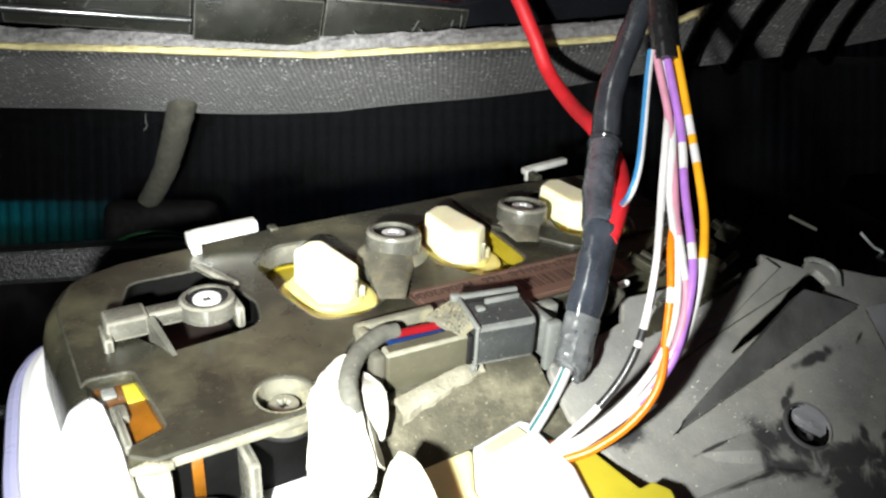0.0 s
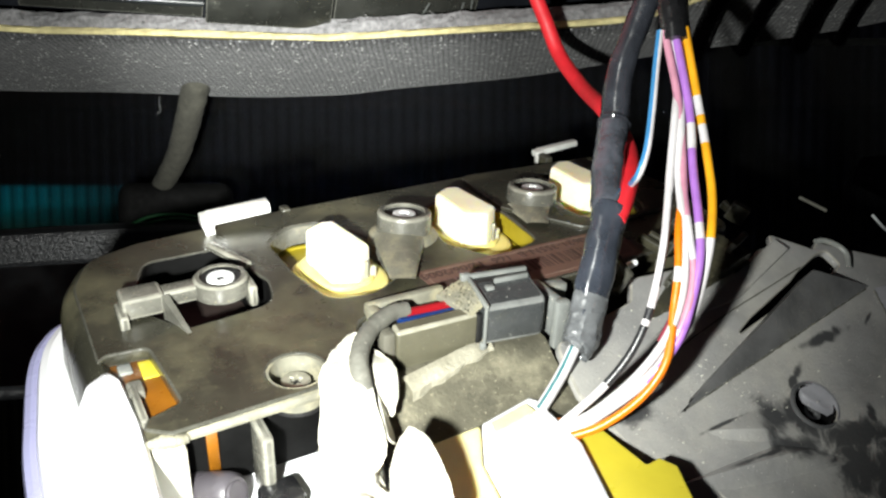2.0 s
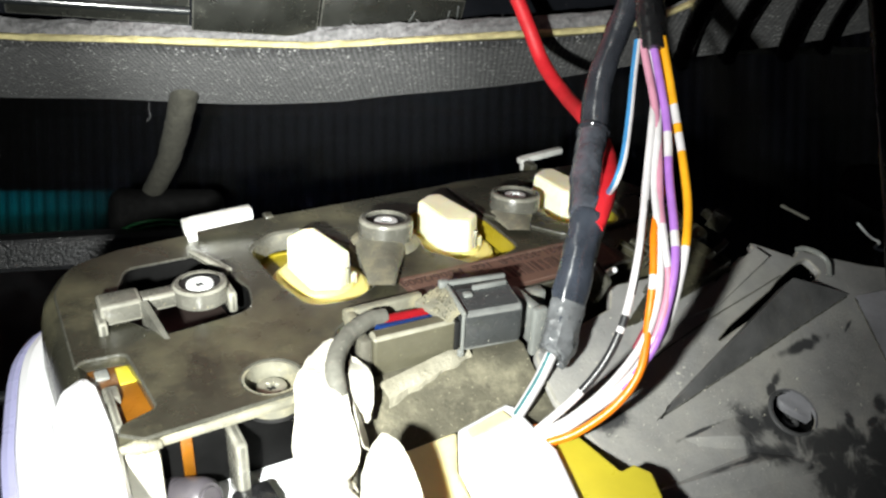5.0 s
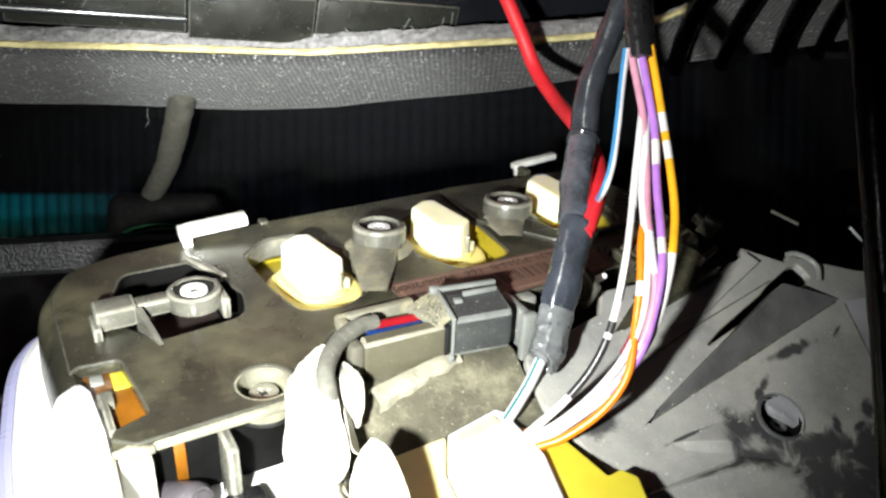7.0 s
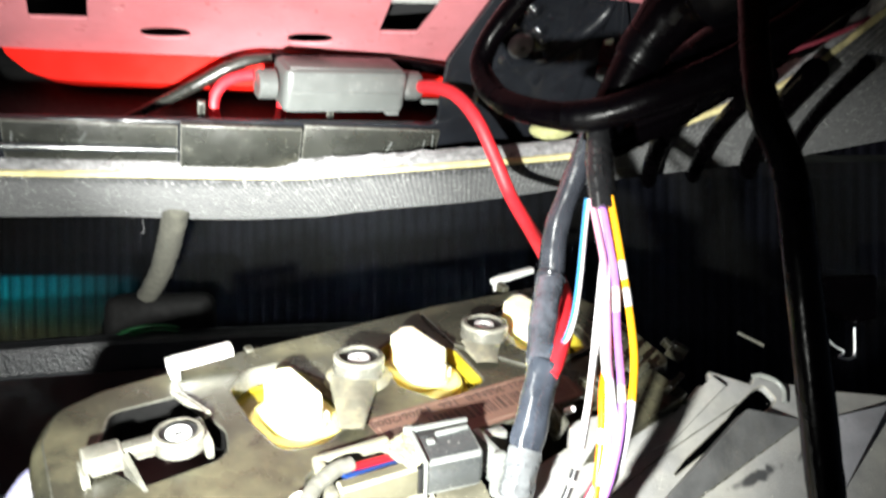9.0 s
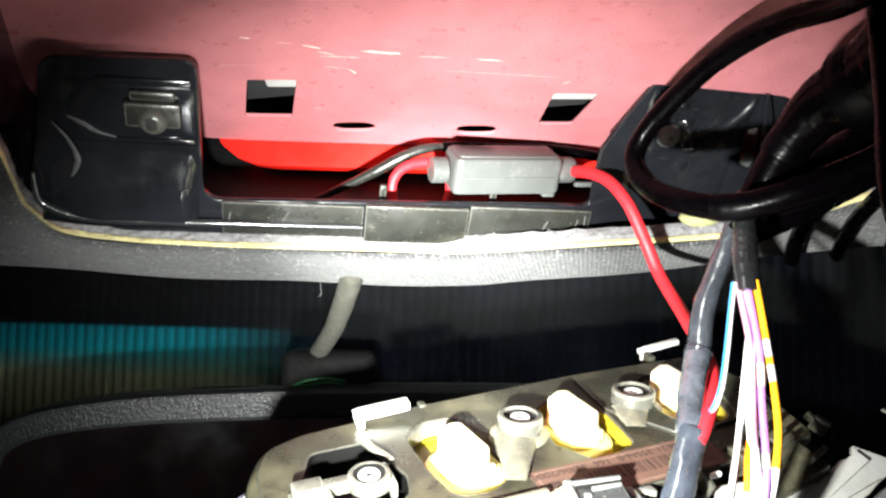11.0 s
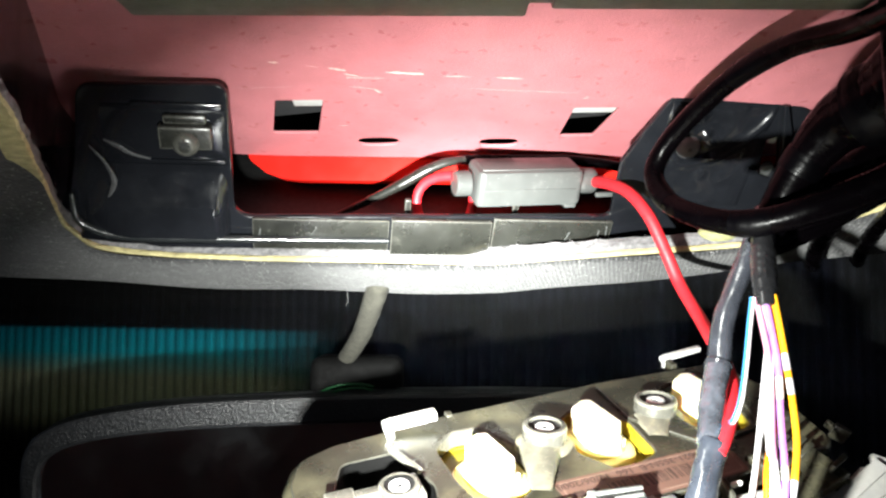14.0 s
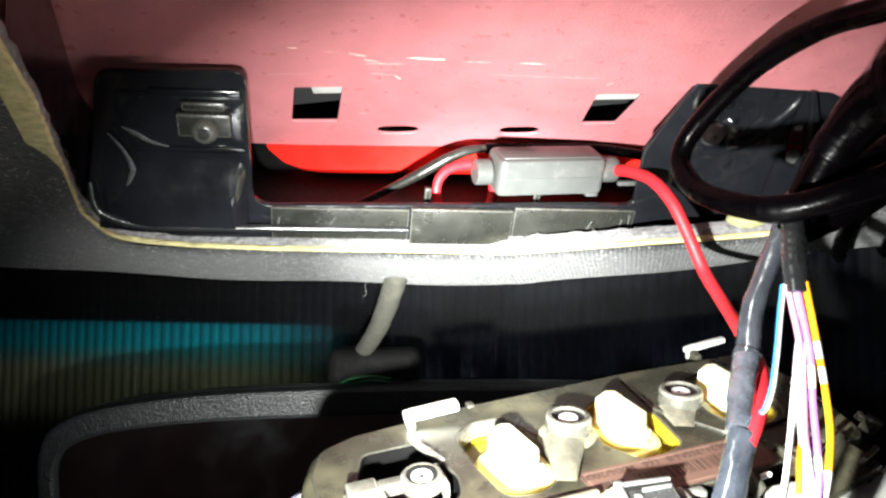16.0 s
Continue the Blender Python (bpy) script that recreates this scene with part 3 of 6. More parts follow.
part("sheet", plate(outline, [hole_1, hole_2, *slots], 0, 1.2, 0.25), M_ROOF, roof, m=pose(0, 0, 0))
# the lower flange past the bend
fl = bmesh.new()
prev = None
for i in range(41):
    f = i / 40
    x = -0.1404 + f * 0.25
    y = 0.2664 + 0.0385 * min(1, f / 0.61) + max(0, f - 0.61) * 0.05
    z = 1.3557 + 0.055 * x - 0.2074 * y
    ends = 0.0080 * min(1, (f / 0.06) ** 0.5 if f > 0 else 0)
    col = [fl.verts.new((x, y, z + 0.0010)), fl.verts.new((x, y + 0.0012, z - 0.0012)), fl.verts.new((x, y + 0.0022, z - 0.0015 - ends * 0.5)), fl.verts.new((x, y + 0.003, z - 0.002 - ends)),
           fl.verts.new((x, y + 0.008, z - 0.002 - ends * 1.05)), fl.verts.new((x, y + 0.03, z - ends))]
    if prev:
        for k in range(5):
            fl.faces.new((prev[k], prev[k + 1], col[k + 1], col[k]))
    prev = col
fl.transform(ROOF.inverted())
part("flange", fl, M_RED, roof, "bright red folded lower flange")
for pts, x0, y1 in ((hole_1, 0.0, -5.6), (hole_2, -10, -4.6)):
    c = sum((Vector(p) for p in pts), Vector((0, 0))) / len(pts)
    bm = bmesh.new()
    box(bm, x0, 14, -19, y1, 2.0, 2.6, 0.2, pose(c.x * MM, c.y * MM, 0, 0, 0, 10.7))
    part("inner_panel", bm, M_WHITE_PAINT, roof, "grey-white panel behind the punched hole")
    bm = bmesh.new()
    box(bm, c.x - 22, c.x + 24, c.y - 22, c.y + 22, 12, 13, 0.2)
    part("backing", bm, M_DARK, roof)
SCRATCHES = ((-40, -67, -36.7, -66, 0.6), (-22, -59, -17, -56, 0.7), (-18.4, -54, -14, -51.4, 0.5), (-18.6, -51.3, -6.2, -48, 0.3), (-4.5, -52, 7.6, -48, 1.1), (13, -45.3, 22.6, -42.7, 0.25), (31, -40.3, 39.7, -37.4, 0.5),
             (20, -34.3, 57.7, -22.3, 0.16), (-19.5, -44.4, -11.5, -41, 0.2), (-11.8, -41, -10.5, -37.4, 0.5), (-59.6, -52.2, -38.4, -48.6, 0.12), (58.7, -17.4, 61.3, -18.6, 0.25), (-33.7, -14.2, -30.5, -12.9, 0.25), (-29, -62, -25, -60.4, 0.2))
rng = random.Random(4)
for x0, y0, x1, y1, wd in SCRATCHES:
    a, b = Vector((x0, y0)), Vector((x1, y1))
    side = Vector((y0 - y1, x1 - x0)).normalized() * wd
    rim = [a.lerp(b, k / 12) + side * rng.uniform(0.25, 1) * math.sin(math.pi * (k + 0.3) / 12.6) ** 0.4 for k in range(13)]
    rim += [a.lerp(b, k / 12) - side * rng.uniform(0.25, 1) * math.sin(math.pi * (k + 0.3) / 12.6) ** 0.4 for k in range(12, -1, -1)]
    bm = bmesh.new()
    bm.faces.new([bm.verts.new((p.x * MM, p.y * MM, -0.00003)) for p in rim])
    part("scratch", bm, M_SCRATCH, roof, smooth=0)

# ribbed blind beyond the windscreen
blind_m = bpy.data.materials.new("ribbed_blind")
blind_m.use_nodes = True
nt = blind_m.node_tree
bs = nt.nodes["Principled BSDF"]
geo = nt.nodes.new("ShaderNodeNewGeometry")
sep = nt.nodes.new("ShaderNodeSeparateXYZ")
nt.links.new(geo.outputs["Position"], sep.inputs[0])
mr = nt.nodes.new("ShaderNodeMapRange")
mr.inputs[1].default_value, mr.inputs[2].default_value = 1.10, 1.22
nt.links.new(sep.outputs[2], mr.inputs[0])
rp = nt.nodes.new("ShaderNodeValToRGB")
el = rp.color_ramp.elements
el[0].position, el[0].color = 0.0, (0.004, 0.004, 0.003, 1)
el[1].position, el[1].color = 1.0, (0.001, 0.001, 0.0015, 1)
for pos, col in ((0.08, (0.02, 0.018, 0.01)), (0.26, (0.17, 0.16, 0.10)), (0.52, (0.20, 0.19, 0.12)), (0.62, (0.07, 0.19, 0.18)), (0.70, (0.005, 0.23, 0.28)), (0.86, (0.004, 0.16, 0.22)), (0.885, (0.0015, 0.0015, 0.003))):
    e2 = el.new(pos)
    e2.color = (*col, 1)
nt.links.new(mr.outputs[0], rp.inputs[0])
# the fade to near black on the right puts shade into the colour
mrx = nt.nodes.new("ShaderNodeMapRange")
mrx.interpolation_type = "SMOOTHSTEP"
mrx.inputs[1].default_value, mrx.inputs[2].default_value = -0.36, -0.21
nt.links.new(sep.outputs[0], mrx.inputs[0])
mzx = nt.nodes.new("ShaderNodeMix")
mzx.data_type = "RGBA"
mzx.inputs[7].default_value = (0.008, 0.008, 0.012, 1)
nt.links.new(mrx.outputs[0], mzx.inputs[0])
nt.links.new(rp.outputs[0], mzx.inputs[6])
# ribs' shading painted in: the colour darkens along each furrow
rib = nt.nodes.new("ShaderNodeMath")
rib.operation, rib.inputs[1].default_value = "PINGPONG", 0.00475
nt.links.new(sep.outputs[0], rib.inputs[0])
groove_shade = nt.nodes.new("ShaderNodeMapRange")
groove_shade.interpolation_type = "SMOOTHSTEP"
groove_shade.inputs[1].default_value, groove_shade.inputs[2].default_value, groove_shade.inputs[3].default_value = 0.0004, 0.0030, 0.45
nt.links.new(rib.outputs[0], groove_shade.inputs[0])
dim = nt.nodes.new("ShaderNodeMix")
dim.data_type, dim.blend_type = "RGBA", "MULTIPLY"
dim.inputs[0].default_value = 1.0
nt.links.new(mzx.outputs[2], dim.inputs[6])
nt.links.new(groove_shade.outputs[0], dim.inputs[7])
nt.links.new(dim.outputs[2], bs.inputs["Base Color"])
# faint glow added in the blind's own colours; it is no lamp
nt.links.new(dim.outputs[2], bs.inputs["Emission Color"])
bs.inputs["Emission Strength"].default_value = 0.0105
bs.inputs["Specular IOR Level"].default_value = 0.0
bs.inputs["Roughness"].default_value = 0.7
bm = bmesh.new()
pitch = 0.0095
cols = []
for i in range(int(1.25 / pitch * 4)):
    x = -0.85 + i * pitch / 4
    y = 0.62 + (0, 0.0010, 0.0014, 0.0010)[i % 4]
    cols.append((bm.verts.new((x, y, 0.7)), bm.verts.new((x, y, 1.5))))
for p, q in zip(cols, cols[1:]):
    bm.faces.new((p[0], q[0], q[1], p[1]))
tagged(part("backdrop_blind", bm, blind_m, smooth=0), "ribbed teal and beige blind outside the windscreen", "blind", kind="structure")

# plain cabin shell
M_WALL = material("dark_brown_trim", (0.02, 0.010, 0.008), 0.9, var=0.3, scale=8, bump=0.2, bump_scale=200, spec=0.1)
for nm, dims, mt in (("wall_rear", (-0.9, 0.8, -0.95, -0.9, 0.3, 1.08), M_BROWN), ("wall_left", (-0.95, -0.9, -0.95, 0.7, 0.3, 0.98), M_DARK), ("wall_right", (0.8, 0.85, -0.95, 0.7, 0.3, 0.98), M_DARK),
                     ("wall_front", (-0.9, 0.8, 0.66, 0.70, 0.3, 1.5), M_WALL), ("floor", (-0.95, 0.85, -0.95, 0.7, 0.25, 0.3), M_BROWN), ("ceiling", (-0.95, 0.85, -0.95, 0.7, 1.5, 1.55), M_DARK)):
    bm = bmesh.new()
    box(bm, *[d * 1000 for d in dims], 0)
    tagged(part(nm, bm, mt, smooth=0), "plain dark cabin trim", "wall", kind="structure")

# ---- black carrier frame in the roof opening ----
carrier = thing("console_carrier", "glossy black plastic carrier frame in the roof opening", "carrier frame", CARRIER)
frame_loop = rounded([(-129, 15), (-123.5, 38), (-119, 64.5), (-72, 66.5), (-72, 14.3), (67.5, 18), (66.5, 42), (79, 69), (121, 71), (140, 62), (152, 20), (120, 6), (20, 0), (-60, 0), (-101, 0), (-120.5, 7)],
                     [5, 10, 6, 5, 7, 3, 2, 5, 8, 10, 10, 20, 20, 20, 12, 10], 6)
side_slot = rounded([(118.6, 52.9), (123.3, 54.6), (127.2, 43), (126.0, 37), (121.2, 38.7)], 0.8, 3)
part("plate", plate(frame_loop, [side_slot], -2.5, 0, 0.6), M_GLOSS, carrier)
# upper ledge and steps on the left bracket
bm = bmesh.new()
box(bm, -103, -74, 57.0, 59.6, 0, 1.2, 0.5)
box(bm, -99, -73.5, 36.8, 38.4, 0, 1.4, 0.6)
part("rib", bm, M_GLOSS, carrier)
bm = bmesh.new()
box(bm, -114, -72.8, 36, 58, -1.5, 0.5, 2.0)
part("raised_pad", bm, M_GLOSS, carrier)
part("hook", tube([CARRIER.inverted() @ (CARRIER @ Vector((x * MM, y * MM, 3.4 * MM))) for x, y in ((-117, 44.2), (-113, 38.2), (-110.8, 31.4), (-112.0, 27.0), (-113.6, 24))], [0.0004, 0.0009, 0.0013, 0.0010, 0.0003], 30, 8, flat=0.6), M_LIPGREY, carrier)
part("crease", tube([Vector((x * MM, y * MM, 0.5 * MM)) for x, y in ((-113, 45.0), (-109, 42.8), (-104.5, 39.8), (-98, 37.8))], [0.0006, 0.0017, 0.0013, 0.0005], 24, 8, flat=0.5), M_LIPGREY, carrier)
# the bracket's lower half swells towards the cabin and rolls in at its foot
bm = bmesh.new()
grid = []
for i in range(29):
    f = i / 28
    row = []
    for j in range(17):
        g = j / 16
        foot = 1.2 + 10 * max(0.0, 0.35 - f) ** 1.5
        x = (-126.5 + 4.5 * g) * (1 - f) - 73.2 * f
        y = foot * (1 - g) + (36.0 - 7.0 * (1 - f) ** 4) * g
        swell = min(1.0, f / 0.22) ** 0.6 * min(1.0, (1 - f) / 0.10) ** 0.5 * min(1.0, g / 0.18) ** 0.6 * min(1.0, (1 - g) / 0.5) ** 1.2
        row.append(bm.verts.new((x * MM, y * MM, (-0.6 + 5.2 * swell) * MM)))
    grid.append(row)
for i in range(28):
    for j in range(16):
        bm.faces.new((grid[i][j], grid[i + 1][j], grid[i + 1][j + 1], grid[i][j + 1]))
bmesh.ops.recalc_face_normals(bm, faces=bm.faces[:])
part("cheek", bm, M_GLOSS, carrier, "glossy swelling lower half of the bracket", smooth=80)
# folded lip with its seams
for x0, x1, z, nm in ((-66, -16.2, 0.5, "lip"), (-15.6, 22.2, 1.6, "lip"), (22.8, 69, 0.7, "lip")):
    bm = bmesh.new()
    y0 = 1.0
    box(bm, x0, x1, y0 - (1.2 if z > 1 else 0), 14.5 + (x0 + 66) * 0.022, -0.5, z + 0.6, 0.5)
    part(nm, bm, M_LIP, carrier)
part("lip_rail", tube([Vector((x, y, z)) * MM for x, y, z in ((-126.2, 24, 1.6), (-125.6, 14.5, 2.6), (-121.4, 10.6, 3.0), (-114.3, 8.0, 3.2), (-106, 6.8, 3.2), (-86, 6.6, 3.0), (-56, 6.2, 2.2), (-16.2, 6.0, 1.6))], [0.0009, 0.0015, 0.0017, 0.0016, 0.0016, 0.0014, 0.0012], 90, 14, bumps=0.02), M_RAIL, carrier, "rolled glossy rail along the foot")
for x, y, tr in ((-63.5, 8, 80), (-44, 9, 60), (52, 9, 70), (64, 10, 85), (67, 12, 95)):
    bm = bmesh.new()
    box(bm, -2.5, 2.5, -0.25, 0.25, 0, 0.15, 0.05, pose(x * MM, y * MM, 1.2 * MM, 0, 0, tr))
    part("scuff", bm, M_FUSE, carrier)
# captive nut with its bolt
nut = part("clip_nut", box(box(bmesh.new(), -94.5, -77.3, 44.4, 52.8, 0.4, 5, 0.8), -93, -79, 52.8, 56.0, 0.4, 3, 0.8), M_LIP, carrier, "black spring clip nut")
part("bolt", lathe([(0, 2.4), (2.0, 2.4), (3.3, 1.9), (4.2, 0.9), (4.5, 0), (0, 0)], 24, pose(-0.0858, 0.0468, 0.005)), M_LIP, nut, "black torx bolt")
bm = bmesh.new()
for k in range(6):
    box(bm, -0.3, 0.3, 0.3, 1.7, 0, 0.25, 0, pose(-0.086, 0.0480, 0.0074, 0, 0, 60 * k))
part("torx_recess", bm, M_RUBBER, nut)
# the other bracket: a crumpled face round its bolt, with a folded crease rising to the slot
crease = spline([(83, 41, 0), (92, 42.6, 0), (99, 45.2, 0), (106, 50.3, 0), (113.9, 58.1, 0), (119.5, 68, 0)], 60)
knobs = ((91.2, 62.2, 2.2, 2.0), (95.0, 55.0, 1.8, 1.8), (97.5, 51.5, 1.5, 1.5), (99.3, 46.6, 1.6, 2.2), (86.5, 56.5, 1.3, 2.0), (97.5, 38.8, 0.9, 2.4), (105.5, 36.4, 0.7, 2.6), (107, 66.6, 1.0, 0.8), (112, 48.0, 1.0, 0.9), (86, 45, 1.0, 2.2))
bm = bmesh.new()
grid = []
for i in range(64):
    row = []
    for j in range(64):
        x, y = 76.5 + 41.5 * i / 63 + 2.0 * (j / 63), 23 + 46.0 * j / 63
        d = min((x - q.x) ** 2 + (y - q.y) ** 2 for q in crease)
        z = 1.5 * math.exp(-d / 2.6) * min(1, max(0.25, (x - 80) / 25)) + 0.35 * noise.noise((x * 0.16, y * 0.16, 3))
        z += sum(h * math.exp(-((x - a) ** 2 + (y - c) ** 2) / (w * w)) for a, c, h, w in knobs)
        z -= 0.7 * math.exp(-(((x - 90) / 6.0) ** 2 + ((y - 49.5) / 5.0) ** 2) ** 2)
        rim_ = min(1, i / 4, (63 - i) / 4, j / 4, (63 - j) / 4)
        row.append(bm.verts.new((x * MM, y * MM, (-0.5 + (1.0 + z) * rim_) * MM)))
    grid.append(row)
for i in range(63):
    for j in range(63):
        bm.faces.new((grid[i][j], grid[i + 1][j], grid[i + 1][j + 1], grid[i][j + 1]))
bmesh.ops.recalc_face_normals(bm, faces=bm.faces[:])
part("crumpled_face", bm, M_GLOSS, carrier, "glossy creased face of the bracket", smooth=80)
bolt = part("bolt", lathe([(0, 1.6), (2.6, 1.6), (3.6, 1.0), (4.4, 0.2), (4.6, -0.5), (0, -0.5)], 24, pose(0.0900, 0.0495, 0.0008)), M_LIPGREY, carrier, "dark bolt head")
part("torx_recess", lathe([(0, 0.3), (0.9, 0.3), (0.9, -0.5), (0, -0.5)], 10, pose(0.0900, 0.0495, 0.0022)), M_RUBBER, bolt)
bm = plate(rounded([(119.5, 68.5), (121.5, 68.5), (128, 55), (133, 36), (129, 33), (124.5, 52)], 0.8, 3), (), 0, 2.4, 0.6)
part("side_fold", bm, M_GLOSS, carrier)
part("slot_clip", box(bmesh.new(), 121.6, 124.4, 50.5, 54.2, -4, -2.6, 0.4), M_CLIP, carrier, "bright metal clip in the slot")
part("slot_plug", lathe([(0, 2), (2.4, 1.6), (3.0, 0), (0, 0)], 16, pose(0.1250, 0.0395, -0.0035)), M_FUSE, carrier, "grey plug in the slot")
bm = bmesh.new()
box(bm, -100, 110, -8, 60, -92, -90, 0.5)
box(bm, -100, 110, -6, -4, -90, -12, 0.5)
part("cavity", bm, M_RUBBER, carrier)
for x in (-9, 32.5):
    bm = bmesh.new()
    box(bm, x - 1.2, x + 1.2, 10, 18.5, -9, -7, 0.5)
    part("tab", bm, M_LIP, carrier)

# bar across the roof over the opening
bar = thing("roof_bar", "grey-green painted steel bar under the roof", "bar", axes((-0.02, 0.140, 1.3035), (0.97, 0.205, 0.006), (0, 0, 1)))
bm = bmesh.new()
M_OLIVE = material("olive_grey_paint", (0.10, 0.10, 0.075), 0.5, var=0.2)
part("rail", box(bm, -86, 9, -12, 1, -1.5, 8, 0.8), M_OLIVE, bar)
part("rail", box(bmesh.new(), 15, 90, -12, 0, 0, 8, 0.8), M_OLIVE, bar)
part("joint", box(bmesh.new(), 6, 18, -10, -1.5, 1, 6, 0.5), M_OLIVE, bar)

# ---- inline fuse holder ----
fuse = thing("fuse_holder", "grey plastic inline fuse holder on a red wire", "fuse holder", axes((-0.0257, 0.2735, 1.2800), (0.0395, 0.021, 0.003), (0.15, -0.5, 0.85)))
bm = plate(rounded([(-22, -8), (22, -8), (22, 8), (-22, 8)], [3, 3, 3, 3], 4), (), -7.5, 7.5, 2.0)
part("body", bm, M_FUSE, fuse)
part("lid_seam", box(box(bmesh.new(), -19, 19, -8.25, -7.6, -0.6, 0.3, 0.1), -20, 20, -6, 6, 7.3, 7.9, 0.3), M_FUSE, fuse)
part("end_collar", lathe([(0, -24), (4.4, -24), (5.0, -23.3), (5.0, -28.6), (4.5, -29.2), (0, -29.2)], 24, pose(0, 0, 0, 0, 90, 0)), M_FUSE, fuse)
part("end_collar", lathe([(0, 21), (4.4, 21), (5.2, 22), (5.2, 29), (4.6, 30), (0, 30)], 24, pose(0, 0, 0, 0, 90, 0)), M_FUSE, fuse)
part("latch", box(bmesh.new(), 16, 21, -6.5, 6.5, -9, -7.4, 0.5), M_FUSE, fuse)
part("tail_tab", box(bmesh.new(), 30, 44, -5, -3, -5.5, -3.5, 0.6), M_FUSE, fuse)


def wire(name, label, pts, r, mats, index=None, n=90, category="wire", group="", **kw):
    ob = part(name, tube(pts, r, n, kw.pop("sides", 12), index, **kw), mats, smooth=60)
    return tagged(ob, label, category, group)


wire("red_wire", "thick red wire from the fuse holder down to the taped loom",
     [(-0.0010, 0.2865, 1.2818), (0.0012, 0.2850, 1.2812), (0.0068, 0.2735, 1.2787), (0.0143, 0.2600, 1.2736), (0.0212, 0.2535, 1.2643), (0.0271, 0.2533, 1.2514), (0.0320, 0.2528, 1.2394), (0.0372, 0.2410, 1.2285),
      (0.0399, 0.2224, 1.2208), (0.0420, 0.2141, 1.2150), (0.0432, 0.2057, 1.2088), (0.0417, 0.1964, 1.2025), (0.0386, 0.1890, 1.1960), (0.0366, 0.1868, 1.1925)],
     [0.0024, 0.0023, 0.0022, 0.0022, 0.0023, 0.0025, 0.0026], W_RED, n=110, sides=16)
wire("red_wire_loop", "red wire looping back behind the fuse holder",
     [(-0.0523, 0.262, 1.2815), (-0.0591, 0.264, 1.2811), (-0.0648, 0.266, 1.2789), (-0.0682, 0.268, 1.2739), (-0.0678, 0.27, 1.2668), (-0.0642, 0.272, 1.2611), (-0.0574, 0.274, 1.259), (-0.0512, 0.276, 1.2625), (-0.0478, 0.278, 1.2697), (-0.0474, 0.28, 1.2772), (-0.049, 0.283, 1.2812)],
     0.0019, W_RED, n=70)
wire("black_wire", "dark grey wire running behind the fuse holder",
     [(-0.0497, 0.273, 1.2893), (-0.054, 0.2705, 1.2884), (-0.0584, 0.269, 1.2871), (-0.0653, 0.268, 1.2841), (-0.0749, 0.268, 1.2791), (-0.0849, 0.269, 1.2746), (-0.0966, 0.271, 1.2699), (-0.1073, 0.273, 1.2658), (-0.114, 0.274, 1.2629)], [0.0016, 0.0019, 0.0021, 0.0021, 0.0017, 0.0013, 0.0011], M_LIP, n=60)
wire("black_wire", "black wire lying along the roof flange above the fuse holder",
     [(-0.050, 0.274, 1.2895), (-0.03, 0.283, 1.2905), (-0.005, 0.290, 1.2905), (0.02, 0.297, 1.287)], 0.002, M_CABLE, n=40)

# ---- harness cables at the opening's side ----
def taped_cable(name, label, pts, r, mat_, bands, n=110, sides=16):
    """A cable with wrapped bands of tape; bands are (start, end) along it."""
    t = thing(name, label, "cable")
    part("core", tube(pts, r, n * 2, sides + 4, bumps=0.004, wind=(16, 0.012)), mat_, t, smooth=60)
    line = spline(pts, 200)
    radii = r if isinstance(r, (list, tuple)) else [r, r]
    for a, c in bands:
        seg = [line[int(a * 200 + (c - a) * 200 * k / 5)] for k in range(6)]
        s = (a + c) / 2 * (len(radii) - 1)
        k = min(int(s), len(radii) - 2)
        rad = radii[k] + (radii[k + 1] - radii[k]) * (s - k)
        part("tape_band", tube(seg, [rad * 1.02, rad * 1.07, rad * 1.09, rad * 1.05], 18, sides, bumps=0.012, seed=int(a * 50)), M_BAND, t, "wound band of tape", smooth=60)
    return t


taped_cable("harness", "thick black taped wiring harness from the roof", [(0.0960, 0.150, 1.2990), (0.0885, 0.1661, 1.2946), (0.0812, 0.1806, 1.2880), (0.0716, 0.1926, 1.2840), (0.0627, 0.1999, 1.2733), (0.0560, 0.2034, 1.2609), (0.0520, 0.2070, 1.2507)],
            [0.0135, 0.0130, 0.0115, 0.0085, 0.0058, 0.005, 0.0046], M_CABLE, ((0.3, 0.42), (0.6, 0.7), (0.84, 0.95)))
taped_cable("cable_loop", "black cable bent in a loop beside the opening",
            [(0.0724, 0.1333, 1.2982), (0.0665, 0.1576, 1.2999), (0.0562, 0.1789, 1.3024), (0.0450, 0.1972, 1.2999), (0.0333, 0.2116, 1.2915), (0.0247, 0.2196, 1.2819), (0.0219, 0.2200, 1.2732), (0.0262, 0.2130, 1.2643), (0.0359, 0.2020, 1.2583),
             (0.0480, 0.1945, 1.2560), (0.0619, 0.1900, 1.2592), (0.0795, 0.1880, 1.2657), (0.0918, 0.1870, 1.2729), (0.115, 0.186, 1.288)],
            [0.0032, 0.0032, 0.0032, 0.0032, 0.0032, 0.0032, 0.0032, 0.0033, 0.0035, 0.0038, 0.0042, 0.0045, 0.0046, 0.0046], M_CABLE, ((0.16, 0.24), (0.48, 0.54), (0.66, 0.72)), 140)
taped_cable("harness", "thick black taped wiring bundle beside the cable loop", [(0.150, 0.190, 1.312), (0.112, 0.200, 1.2885), (0.0915, 0.205, 1.2770), (0.0745, 0.208, 1.2665), (0.0610, 0.210, 1.2585)], [0.0105, 0.0105, 0.0095, 0.008, 0.005], M_CABLE, ((0.3, 0.4), (0.65, 0.75)))
